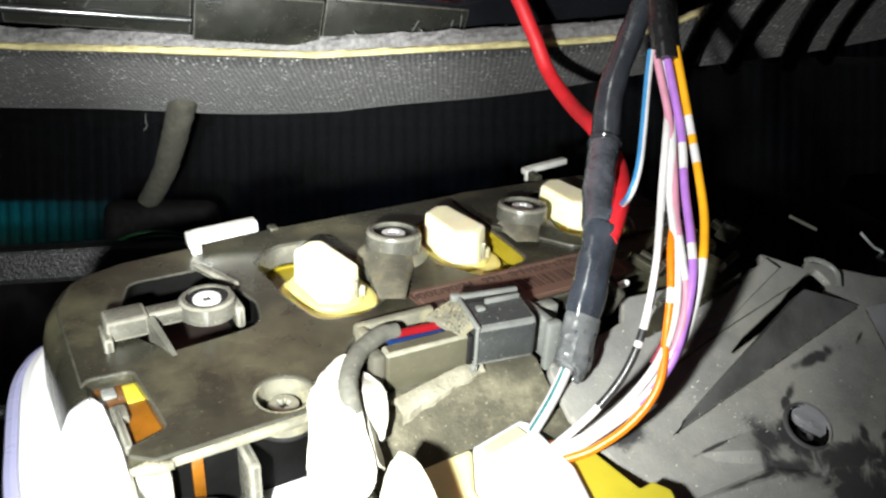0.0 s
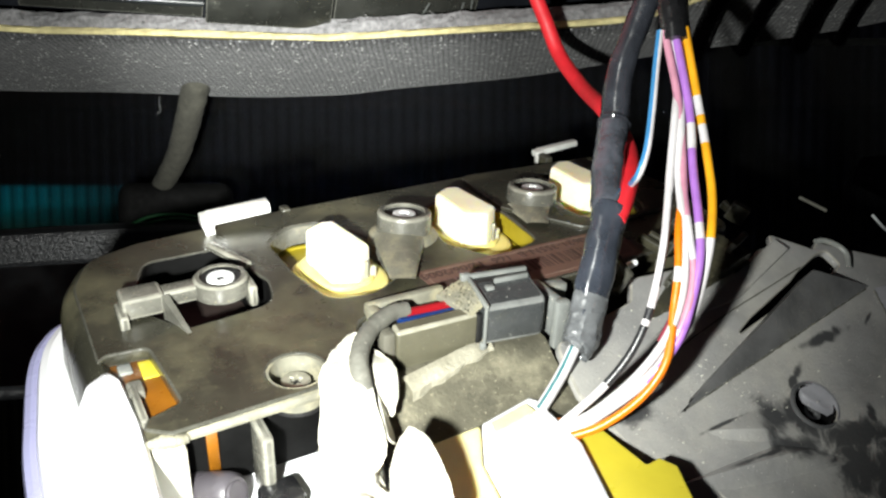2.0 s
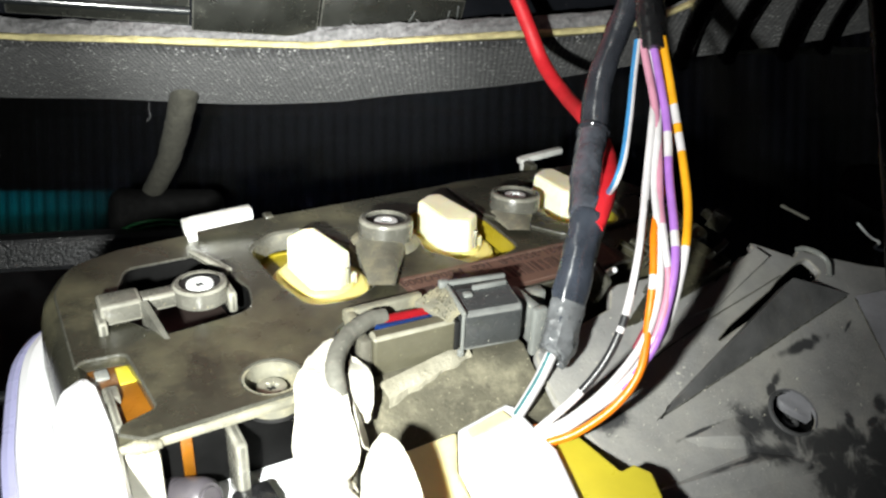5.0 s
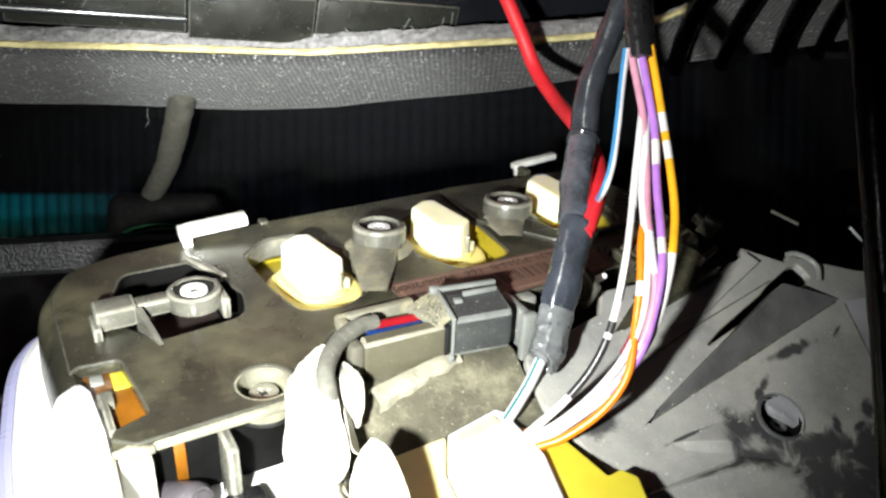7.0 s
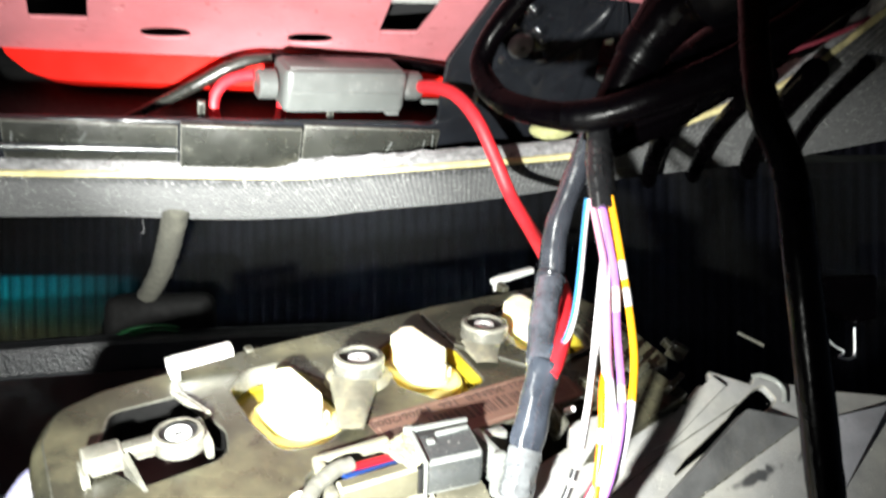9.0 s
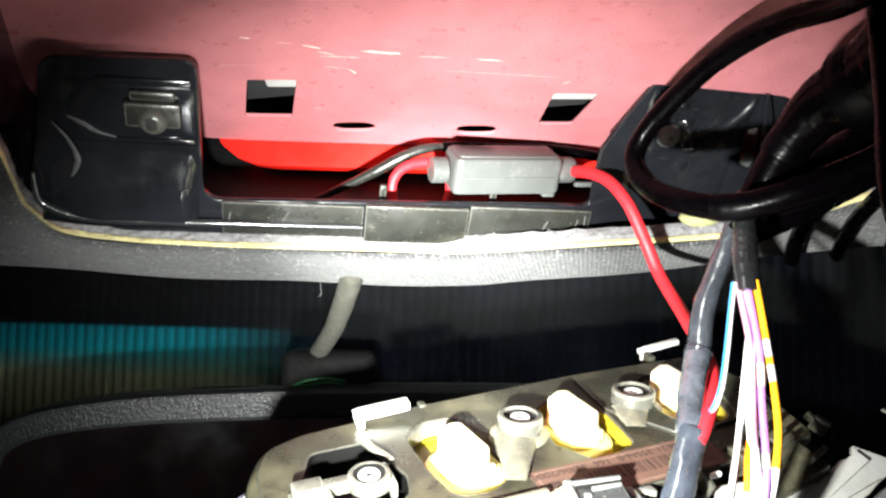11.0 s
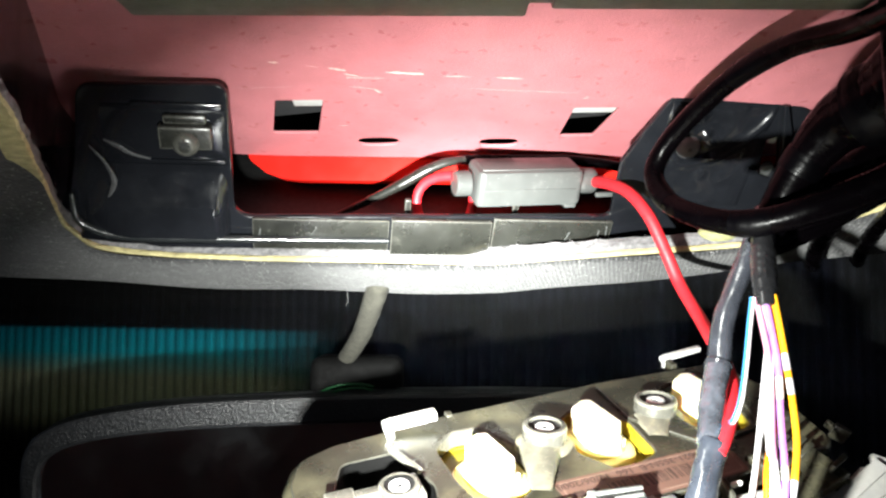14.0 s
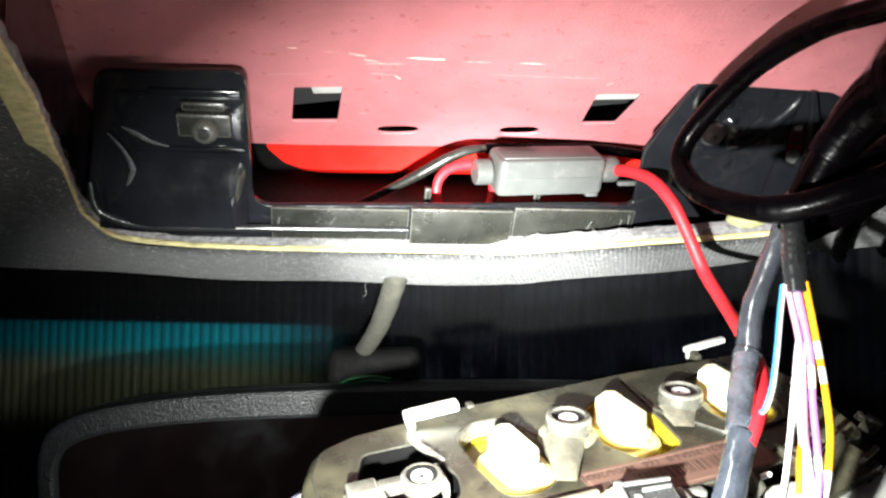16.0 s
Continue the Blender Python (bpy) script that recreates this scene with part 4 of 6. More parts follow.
for label_, mat_, pts_ in (("thin tan wire on the black bundle", W_BROWN, ((0.150, 0.176, 1.300), (0.112, 0.186, 1.2765), (0.0900, 0.1935, 1.2690), (0.0760, 0.199, 1.2640))), ("thin red wire on the black bundle", W_RED, ((0.150, 0.178, 1.307), (0.112, 0.187, 1.2830), (0.0900, 0.194, 1.2730), (0.0790, 0.199, 1.2690)))):
    wire("thin_wire", label_, pts_, 0.0006, mat_, n=40, sides=8)
wire("black_cable", "black cable crossing below the harness", [(0.13, 0.235, 1.294), (0.105, 0.231, 1.277), (0.085, 0.226, 1.2655), (0.068, 0.221, 1.2565), (0.053, 0.216, 1.2500)], 0.0042, M_CABLE, n=50, sides=14, bumps=0.04, category="cable")
for x0, x1, r in ((0.078, 0.082, 0.0030), (0.094, 0.099, 0.0026), (0.108, 0.120, 0.0034), (0.121, 0.134, 0.0022)):
    path = []
    for f, drop in ((-0.35, 0.004), (0.0, 0.003), (0.3, 0.0022), (0.6, 0.0022), (0.85, 0.003), (1.0, 0.0)):
        x, y = x0 + (x1 - x0) * f + 0.006 * f * f, 0.225 + 0.085 * f
        path.append((x, y, ceiling_height(x, y) - drop))
    path.append((x1 + 0.002, 0.325, ceiling_height(x1, 0.325) + 0.02))
    wire("black_cable", "thin black cable strung across the headliner", path, r, M_CABLE, n=40, category="cable")
wire("hanging_cable", "black cable hanging free beside the console", [(0.0760, 0.165, 1.310), (0.0721, 0.1468, 1.2739), (0.0700, 0.1376, 1.2525), (0.0742, 0.1345, 1.2367), (0.0755, 0.1330, 1.2220), (0.0772, 0.1325, 1.2033), (0.0806, 0.1325, 1.17), (0.085, 0.133, 1.12)],
     [0.0026, 0.0028, 0.0031, 0.0032, 0.0034], M_CABLE, n=80, sides=14, bumps=0.03, category="cable")
wad = part("foam_wad", lathe([(0, -2.9), (2.6, -2.7), (5.2, -1.4), (6.3, 0.3), (5.6, 1.4), (3.8, 2.2), (0, 2.6)], 20, axes((0.0405, 0.2065, 1.2546), (1, -0.5, 0.02), (0, -0.3, 0.95)), squash=(1.1, 0.5)), material("greenish_foam", (0.20, 0.20, 0.09), 0.9, var=0.5, scale=220, bump=0.8, bump_scale=900))
tagged(wad, "torn lump of yellow-green foam stuck under the cable loop", "foam")

# ---- taped loom and its wires ----
loom = thing("taped_loom", "black tape-wrapped loom hanging from the harness", "loom")
LOOM = [(0.0520, 0.2090, 1.2600), (0.0500, 0.2075, 1.2520), (0.0451, 0.2063, 1.2392), (0.0410, 0.2047, 1.2280), (0.0392, 0.2031, 1.2156), (0.0365, 0.1955, 1.2045), (0.0351, 0.1890, 1.1954), (0.0333, 0.1855, 1.1854), (0.0309, 0.1830, 1.1755), (0.0281, 0.1805, 1.1657)]
part("upper_wrap", tube(LOOM[:5], [0.0030, 0.0029, 0.0031, 0.0034], 150, 28, wave=(0.03, 3.3), crease=(0.14, 3)), M_TAPE, loom, smooth=50)
part("collar", tube([LOOM[4], LOOM[5], LOOM[6], (0.0345, 0.187, 1.190)], [0.0036, 0.0039, 0.0036, 0.0030], 110, 26, bumps=0.008, seed=2, wave=(0.03, 2.2), crease=(0.10, 9)), material("grey_worn_tape", (0.052, 0.057, 0.069), 0.2, var=0.5, scale=240, bump=0.4, bump_scale=260, spec=1.0, coat=1.0), loom, "grey worn tape collar", smooth=50)
part("collar_edge", tube([LOOM[4], Vector(LOOM[4]).lerp(Vector(LOOM[5]), 0.14)], [0.0039, 0.0041, 0.0037], 14, 26, crease=(0.12, 2), seed=5), M_TAPE, loom, "loose edge of the tape")
part("lower_wrap", tube([(0.0364, 0.1886, 1.1952), LOOM[7], LOOM[8], LOOM[9]], [0.0043, 0.0047, 0.0046, 0.0042, 0.0036], 150, 30, bumps=0.004, seed=3, flat=0.8, wave=(0.05, 2.6), crease=(0.16, 2.6)), M_WRAP, loom, smooth=40)
part("tape_tail", tube([LOOM[8], LOOM[9], (0.0272, 0.18, 1.1640)], [0.0045, 0.0046, 0.0040], 46, 26, bumps=0.02, seed=4, flat=0.8, crease=(0.3, 3)), M_TAIL, loom, "crumpled end of the tape", smooth=30)
wire("white_teal_wire", "white and teal wire leaving the loom's end", [(0.0284, 0.1807, 1.1676), (0.0247, 0.1792, 1.1600), (0.0214, 0.1769, 1.1550), (0.0186, 0.1757, 1.1510)], 0.0014, [W_WHITE, W_TEAL], lambda s, w: int(0.88 < w < 0.96), n=24)
sleeve = thing("wire_sleeve", "dark flattened plastic sleeve round the thin wires", "sleeve")
part("sleeve", tube([(0.0525, 0.2050, 1.2600), (0.0513, 0.1980, 1.2513), (0.0508, 0.1945, 1.2423), (0.0510, 0.1910, 1.2322)], [0.0034, 0.0042, 0.0045, 0.0046, 0.0040], 60, 24, bumps=0.02, flat=0.7, crease=(0.12, 2.4)), M_SLEEVE, sleeve)
THIN = dict(n=120, sides=10, group="thin wires of the loom")
wire("blue_wire", "light blue wire with a white stripe", [(0.0470, 0.1904, 1.2349), (0.0458, 0.1884, 1.2270), (0.0443, 0.1853, 1.2167), (0.0425, 0.1819, 1.2078), (0.0408, 0.1830, 1.2020), (0.0415, 0.2000, 1.1990)], 0.00085, [W_BLUE, W_WHITE], lambda s, w: int(0.48 < w < 0.86), **THIN)
# white lower ends of the next three wires paint in strong light
wire("pink_wire", "pink wire, strong light painted white on its lower part", [(0.0480, 0.1904, 1.2349), (0.0490, 0.1887, 1.2283), (0.0502, 0.1863, 1.2193), (0.0502, 0.1819, 1.2078), (0.0494, 0.1769, 1.1981), (0.0493, 0.1720, 1.1899), (0.0497, 0.1695, 1.1808), (0.0473, 0.1681, 1.1718), (0.0422, 0.1682, 1.1624), (0.0332, 0.1690, 1.1546), (0.0234, 0.1696, 1.1492)],
     0.00092, [W_PINK, W_WHITE], lambda s, w: int(s > 0.72 or 0.46 < s < 0.56), **THIN)
wire("purple_wire", "purple wire with white marks", [(0.0503, 0.1904, 1.2349), (0.0516, 0.1880, 1.2257), (0.0526, 0.1848, 1.2154), (0.0522, 0.1805, 1.2041), (0.0518, 0.1741, 1.1934), (0.0512, 0.1702, 1.1854), (0.0493, 0.1688, 1.1763), (0.0461, 0.1676, 1.1678), (0.0400, 0.1685, 1.1595), (0.0309, 0.1693, 1.1522), (0.0240, 0.1695, 1.1482)],
     0.00098, [W_PURPLE, W_WHITE], lambda s, w: int(0.22 < s < 0.27 or 0.42 < s < 0.46 or s > 0.8), **THIN)
wire("yellow_wire", "yellow wire with white marks", [(0.0526, 0.1905, 1.2356), (0.0537, 0.1884, 1.2270), (0.0546, 0.1860, 1.2186), (0.0554, 0.1821, 1.2084), (0.0554, 0.1769, 1.1981), (0.0539, 0.1720, 1.1899), (0.0527, 0.1713, 1.1830), (0.0506, 0.1709, 1.1748), (0.0474, 0.1705, 1.1678)],
     0.00098, [W_YELLOW, W_WHITE], lambda s, w: int(0.235 < s < 0.29 or 0.315 < s < 0.365 or s > 0.64), **THIN)
wire("orange_wire", "orange wire with white marks", [(0.0518, 0.1911, 1.2350), (0.0533, 0.1905, 1.2235), (0.0540, 0.1869, 1.2131), (0.0511, 0.1813, 1.2017), (0.0476, 0.1734, 1.1922), (0.0467, 0.1699, 1.1831), (0.0455, 0.1685, 1.1740), (0.0436, 0.1662, 1.1643), (0.0388, 0.1665, 1.1567), (0.0310, 0.1672, 1.1506), (0.0240, 0.1685, 1.1476)],
     0.00092, [W_ORANGE, W_WHITE], lambda s, w: int(0.5 < s < 0.53), **THIN)
wire("white_black_wire", "white wire, black lower down with white marks", [(0.0495, 0.1911, 1.2350), (0.0505, 0.1885, 1.2233), (0.0493, 0.1848, 1.2154), (0.0474, 0.1805, 1.2041), (0.0457, 0.1755, 1.1957), (0.0438, 0.1706, 1.1877), (0.0420, 0.1693, 1.1791), (0.0397, 0.1681, 1.1718), (0.0363, 0.1680, 1.1648), (0.0308, 0.1687, 1.1577), (0.0228, 0.1695, 1.1502)],
     0.00092, [W_WHITE, W_BLACK], lambda s, w: int((0.37 < s < 0.6 and 0.3 < w < 0.8) or (0.66 < s < 0.69) or (0.71 < s < 0.88 and not 0.05 < w < 0.22)), **THIN)
wire("white_wire", "white wire with a dark stripe", [(0.0504, 0.1921, 1.2352), (0.0513, 0.1895, 1.2234), (0.0505, 0.1843, 1.2141), (0.0489, 0.1798, 1.2029), (0.0484, 0.1741, 1.1934), (0.0481, 0.1701, 1.1843), (0.0470, 0.1688, 1.1763), (0.0437, 0.1676, 1.1684), (0.0377, 0.1685, 1.1601), (0.0303, 0.1691, 1.1534), (0.0234, 0.1695, 1.1494)],
     0.00092, [W_WHITE, W_BROWN], lambda s, w: int(0.28 < s < 0.5 and 0.25 < w < 0.5), **THIN)
wire("maroon_wire", "dark red wire among the thin wires", [(0.0500, 0.1925, 1.2352), (0.0510, 0.1900, 1.2234), (0.0512, 0.1853, 1.2141), (0.0503, 0.1815, 1.2029), (0.0499, 0.1761, 1.1934), (0.0492, 0.1725, 1.1843), (0.0475, 0.1705, 1.1763), (0.0430, 0.1690, 1.1676)], 0.0008, W_BROWN, **THIN)

# ---- interior mirror ----
mirror = thing("interior_mirror", "black-framed interior mirror on a stem", "mirror", axes((-0.150, 0.3505, 1.146), (0.97, 0.22, 0.014), (0.05, -0.12, 0.99)))
rim = [(p.x, p.y) for p in spline([(-138, -20, 0), (-137, 4, 0), (-129, 19, 0), (-106, 28.5, 0), (-60, 35, 0), (0, 38, 0), (60, 39.5, 0), (150, 38, 0), (184, 30, 0), (190, 0, 0), (186, -28, 0), (150, -34, 0), (0, -35, 0), (-100, -34, 0), (-130, -30, 0), (-138, -20, 0)], 120)[:-1]]
inner = [(x * 0.945 + 1.5, y * 0.73 - 4.2) for x, y in rim]
part("housing", plate(rim, (), -14, 0, 5), M_GRAIN, mirror, m=pose(0, 0, 0, 90, 0, 0))
part("rim", plate(rim, [inner], 0, 5, 2.2), M_GRAIN, mirror, m=pose(0, 0, 0, 90, 0, 0))
part("glass", plate([(x * 0.96 + 1.2, y * 0.78 - 3.6) for x, y in rim], (), 0.5, 1.6, 0.2), M_MIRROR, mirror, m=pose(0, 0, 0, 90, 0, 0))
part("stem", tube([Vector(mirror.matrix_world.inverted() @ Vector(p)) for p in ((-0.090, 0.303, 1.252), (-0.0985, 0.3160, 1.2360), (-0.1145, 0.3453, 1.2155), (-0.1289, 0.3637, 1.2002), (-0.133, 0.369, 1.194))], [0.0054, 0.0050, 0.0045, 0.0044], 60, 18, bumps=0.05), M_STEM, mirror, "rough grey mirror stem")
mt = mirror.matrix_world.inverted()
bm = bmesh.new()
box(bm, -24, 24, -14, 14, -13, 14, 6, mt @ axes((-0.1245, 0.372, 1.1885), (0.97, 0.2, 0), (0, 0, 1)), 4)
box(bm, -21, -15, -12, 12, -12, 4, 2, mt @ axes((-0.1265, 0.371, 1.1885), (0.97, 0.2, 0), (0, 0, 1)), 3)
part("pivot_housing", bm, M_PIVOT_RECESS, mirror)
wire("green_wire", "thin green wire arched over the mirror", [(-0.141, 0.3545, 1.1835), (-0.132, 0.3555, 1.1875), (-0.122, 0.358, 1.1888), (-0.112, 0.361, 1.1875), (-0.105, 0.364, 1.184)], 0.0007, W_GREEN, n=30)
wire("green_wire", "thin green wire arched over the mirror", [(-0.137, 0.3535, 1.1825), (-0.128, 0.3545, 1.186), (-0.118, 0.357, 1.187), (-0.110, 0.360, 1.185)], 0.0006, W_GREEN, n=30)

# ---- lamp console, back side up ----
console = thing("lamp_console", "dark grey plastic overhead lamp console hanging with its back upwards", "lamp console", CONSOLE)
big_hole = rounded([(18, 21), (26, 27.5), (36, 27), (44.6, 9), (42.6, -8), (33, -14), (22, -12.2), (18.6, 4)], [6, 6, 6, 8, 6, 8, 6, 8], 5)
hole_mid = rounded([(61.5, 20), (71, 26), (84, 12), (83, -7.5), (68, -11.5), (60, 1)], [5, 5, 6, 4, 5, 5], 5)
hole_far = rounded([(103, 20), (113, 26), (124, 14), (121, -5), (108, -8), (101, 4)], 5, 5)
screw_hole = oval(5.4, -34.6, 5.9, 5.9, 0, 32)
pocket = rounded([(-19, 4), (-12, 23), (8, 23), (9.5, 10), (12, 2), (10, -8), (-10, -10)], [4, 4, 3, 3, 5, 6, 3], 5)
out_poly = [(-29.0, -15.2), (-29.0, 18), (-24, 30), (-12, 34.5), (8, 36), (28, 38.2), (88, 38.2), (136, 34), (142, 10), (138, -24), (100, -27), (64, -27), (62, -20), (30, -20), (24, -24), (14, -41.5), (-21, -42.8), (-25.2, -39.5), (-24.0, -36.8), (-17.3, -34.5), (-19, -13.8), (-27, -13.2)]
out_r = [3, 14, 9, 10, 0, 2, 20, 8, 8, 6, 3, 3, 2, 3, 4, 3, 2, 1, 0.8, 1.5, 2, 2]
part("back_plate", plate(rounded(out_poly, out_r, 5), [big_hole, hole_mid, hole_far, screw_hole, pocket], -3.0, 0, 0.5), M_CONSOLE, console)


def skirt(loop, z0, z1, flare, thick=1.6, open_at=None):
    """A wall hanging from a closed outline."""
    bm = bmesh.new()
    c = sum((Vector(p) for p in loop), Vector((0, 0))) / len(loop)
    rows = []
    for p in loop:
        v = Vector(p)
        d = (v - c).normalized()
        rows.append([bm.verts.new((*(q * MM), z * MM)) for q, z in ((v - d * 0.4, z1), (v + d * flare, z0), (v + d * (flare - thick), z0), (v - d * (thick + 0.4), z1))])
    n = len(rows)
    for i in range(n):
        a, b = rows[i], rows[(i + 1) % n]
        if open_at and open_at(loop[i]) and open_at(loop[(i + 1) % n]):
            continue
        for k in range(4):
            bm.faces.new((a[k], a[(k + 1) % 4], b[(k + 1) % 4], b[k]))
    bmesh.ops.recalc_face_normals(bm, faces=bm.faces[:])
    return bm


left_wall = rounded([(-28.5, -26), (-29.0, 18), (-24, 30), (-12, 34.5), (8, 36), (88, 38), (136, 34), (142, 10), (138, -24), (64, -26), (30, -20), (24, -24)], [3, 14, 9, 10, 0, 10, 8, 8, 6, 3, 3, 3], 5)
bm = bmesh.new()
rows = []
centre = Vector((50, 4))
for x, y in left_wall:
    v = Vector((x, y))
    d = (v - centre).normalized()
    wide = 1.2 + 3.6 * min(1.0, max(0.0, (-x - 8) / 14))
    rows.append([bm.verts.new((*((v + d * a) * MM), z * MM)) for a, z in ((-0.5, -0.5), (0.25 * wide, -1.2), (0.55 * wide, -3.0), (0.8 * wide, -7), (wide, -18), (wide - 1.6, -18), (-2.0, -2.6))])
for i, a in enumerate(rows):
    b = rows[(i + 1) % len(rows)]
    ends = (left_wall[i], left_wall[(i + 1) % len(rows)])
    if all(p[1] < -21 and p[0] < 26 for p in ends):
        continue
    for k in range(7):
        bm.faces.new((a[k], a[(k + 1) % 7], b[(k + 1) % 7], b[k]))
bmesh.ops.recalc_face_normals(bm, faces=bm.faces[:])
part("side_wall", bm, M_CONSOLE, console, smooth=50)
M_POCKET = material("brown_black_plastic", (0.030, 0.021, 0.018), 0.6, var=0.3, scale=60, bump=0.15)
# near-black wall: the pocket's shade is put into its colour
part("pocket_wall", skirt(pocket, -12, -0.4, -1.0, -1.2), M_PIVOT_RECESS, console)
part("pocket_floor", plate(pocket, (), -12.5, -11, 0.3), M_POCKET, console)
part("step", plate(rounded([(84, 36.5), (134, 33), (139, 10), (135, -8), (98, -9), (84, 12)], 4, 4), [oval(112.5, 9, 12.5, 18, 0, 32, 2.6)], -0.2, 1.2, 0.4), M_CONSOLE, console)
part("screw_well", skirt(oval(5.4, -34.6, 5.8, 5.8, 0, 32), -6.5, -0.3, -0.5, -0.6), M_NECK, console)
part("well_floor", plate(oval(5.4, -34.6, 6, 6), (), -7.2, -6.2, 0.1), M_RUBBER, console)


def torx(parent, x, y, z, r, mat_head, mat_recess, tilt=0):
    """A round screw head with a star-shaped recess through its top."""
    star = []
    for k in range(24):
        w = 2 * math.pi * k / 24
        q = r * (0.40 + 0.10 * math.cos(6 * w))
        star.append((x + q * math.cos(w + tilt), y + q * math.sin(w + tilt)))
    head = part("screw", plate(oval(x, y, r, r, 0, 30), [star], z - 0.8, z + 1.0, 0.35), mat_head, parent, "torx screw")
    part("recess", plate(oval(x, y, r * 0.55, r * 0.55, 0, 16), (), z - 0.7, z - 0.1, 0.1), mat_recess, head)
    return head


torx(console, 5.6, -33.4, -4.2, 3.1, M_DULL, M_RUBBER)

# the three screw bosses
part("arm_ring", lathe([(4.6, 5.4), (5.5, 5.4), (6.1, 4.9), (6.3, 1.4), (5.6, 0.8), (4.6, 0.8)], 36, pose(0.0005, -0.0002, 0)), M_BOSS, console, "worn grey boss ring on an arm")
part("rubber", lathe([(0, 4.5), (3.6, 4.5), (4.7, 4.8), (4.7, 1.0), (0, 1.0)], 30, pose(0.0005, -0.0002, 0)), M_RUBBER, console)
torx(console, 0.5, -0.2, 4.2, 3.1, M_STEEL, M_LIP)
bm = bmesh.new()
box(bm, -13, -3.5, -1.8, 2.6, 1.0, 4.8, 0.8)
box(bm, -21.5, -12.5, -3.2, 3.4, 0.6, 5.6, 0.8)
box(bm, -22.5, -20.5, -5.5, 2.0, -1.0, 3.0, 0.6)
part("arm", bm, M_BOSS, console, "worn grey arm carrying the boss ring")
bm = bmesh.new()
p = [(-13.2, -3), (-11.6, -3), (-9.4, -12.2), (-10.4, -12.2)]
lo = [bm.verts.new((x * MM, y * MM, z * MM)) for (x, y), z in zip(p, (5, 5, 0, 0))]
hi = [bm.verts.new((x * MM, y * MM, -0.001)) for x, y in p]
for a, b, c, d in ((0, 1, 2, 3),):
    bm.faces.new([lo[i] for i in (a, b, c, d)])
for i in range(4):
    bm.faces.new((lo[i], hi[i], hi[(i + 1) % 4], lo[(i + 1) % 4]))
bmesh.ops.recalc_face_normals(bm, faces=bm.faces[:])
part("gusset", bm, M_BOSS, console, smooth=0)
bm = bmesh.new()
box(bm, -1.2, 1.2, -8, 8, 0, 2.0, 0.7, pose(0.0070, 0.0165, 0, 0, 0, 20))
box(bm, 5.5, 7.6, -5, 6.5, -2, 3.4, 0.8)
part("rib", bm, M_BOSS, console)


def boss(x, y, h, ridge):
    """A low ringed screw boss, leaning slightly back, with a pale foot and a ridge that runs to the front."""
    b = part("boss", bmesh.new(), M_BOSS, console, "worn grey screw boss", m=axes((x * MM, y * MM, 0), (1, 0, -0.056), (0.056, 0.071, 1)))
    join_to = lathe([(5.3, h - 3.2), (5.3, h - 0.2), (5.5, h), (6.5, h), (6.95, h - 0.3), (7.2, h - 1.0), (7.25, h - 5.6), (7.0, h - 6.4)], 48)
    join_to.to_mesh(b.data)
    join_to.free()
    b.data.shade_smooth()
    b.data.set_sharp_from_angle(angle=radians(35))
    part("foot", lathe([(7.0, h - 5.2), (8.0, h - 5.5), (9.0, h - 6.2), (9.8, -0.8), (9.8, -1.4)], 36), M_NECK, b, "dusty pale foot of the boss")
    part("rubber", lathe([(0, h - 2.4), (3.4, h - 2.4), (4.2, h - 1.7), (5.29, h - 1.0), (5.29, h - 3.4), (0, h - 3.4)], 30), M_RUBBER, b)
    torx(b, 0, 0, h - 1.7, 3.1, M_STEEL, M_LIP, 0.4)
    bm = bmesh.new()
    rows = []
    for i in range(15):
        f = i / 14
        cx, cy = -2.5 + ridge[0] * f, -3.0 + ridge[1] * f
        w, top = 6.6 - 3.8 * f ** 0.8, (h - 3.4) * (1 - f) ** 0.8 + 0.2
        rows.append([bm.verts.new(((cx - w * math.cos(u)) * MM, (cy + 0.45 * w * math.cos(u)) * MM, (top * max(0.0, math.sin(u)) ** 0.8 - 0.4) * MM)) for u in (math.pi * k / 10 for k in range(11))])
    for p, q in zip(rows, rows[1:]):
        for k in range(10):
            bm.faces.new((p[k], p[k + 1], q[k + 1], q[k]))
    bmesh.ops.recalc_face_normals(bm, faces=bm.faces[:])
    part("ridge", bm, M_NECK, b, "dusty tapering neck in front of the boss", smooth=70)


boss(52.3, 10.6, 6.6, (-10.5, -22))
boss(95.0, 12.9, 5.6, (-5.0, -11))


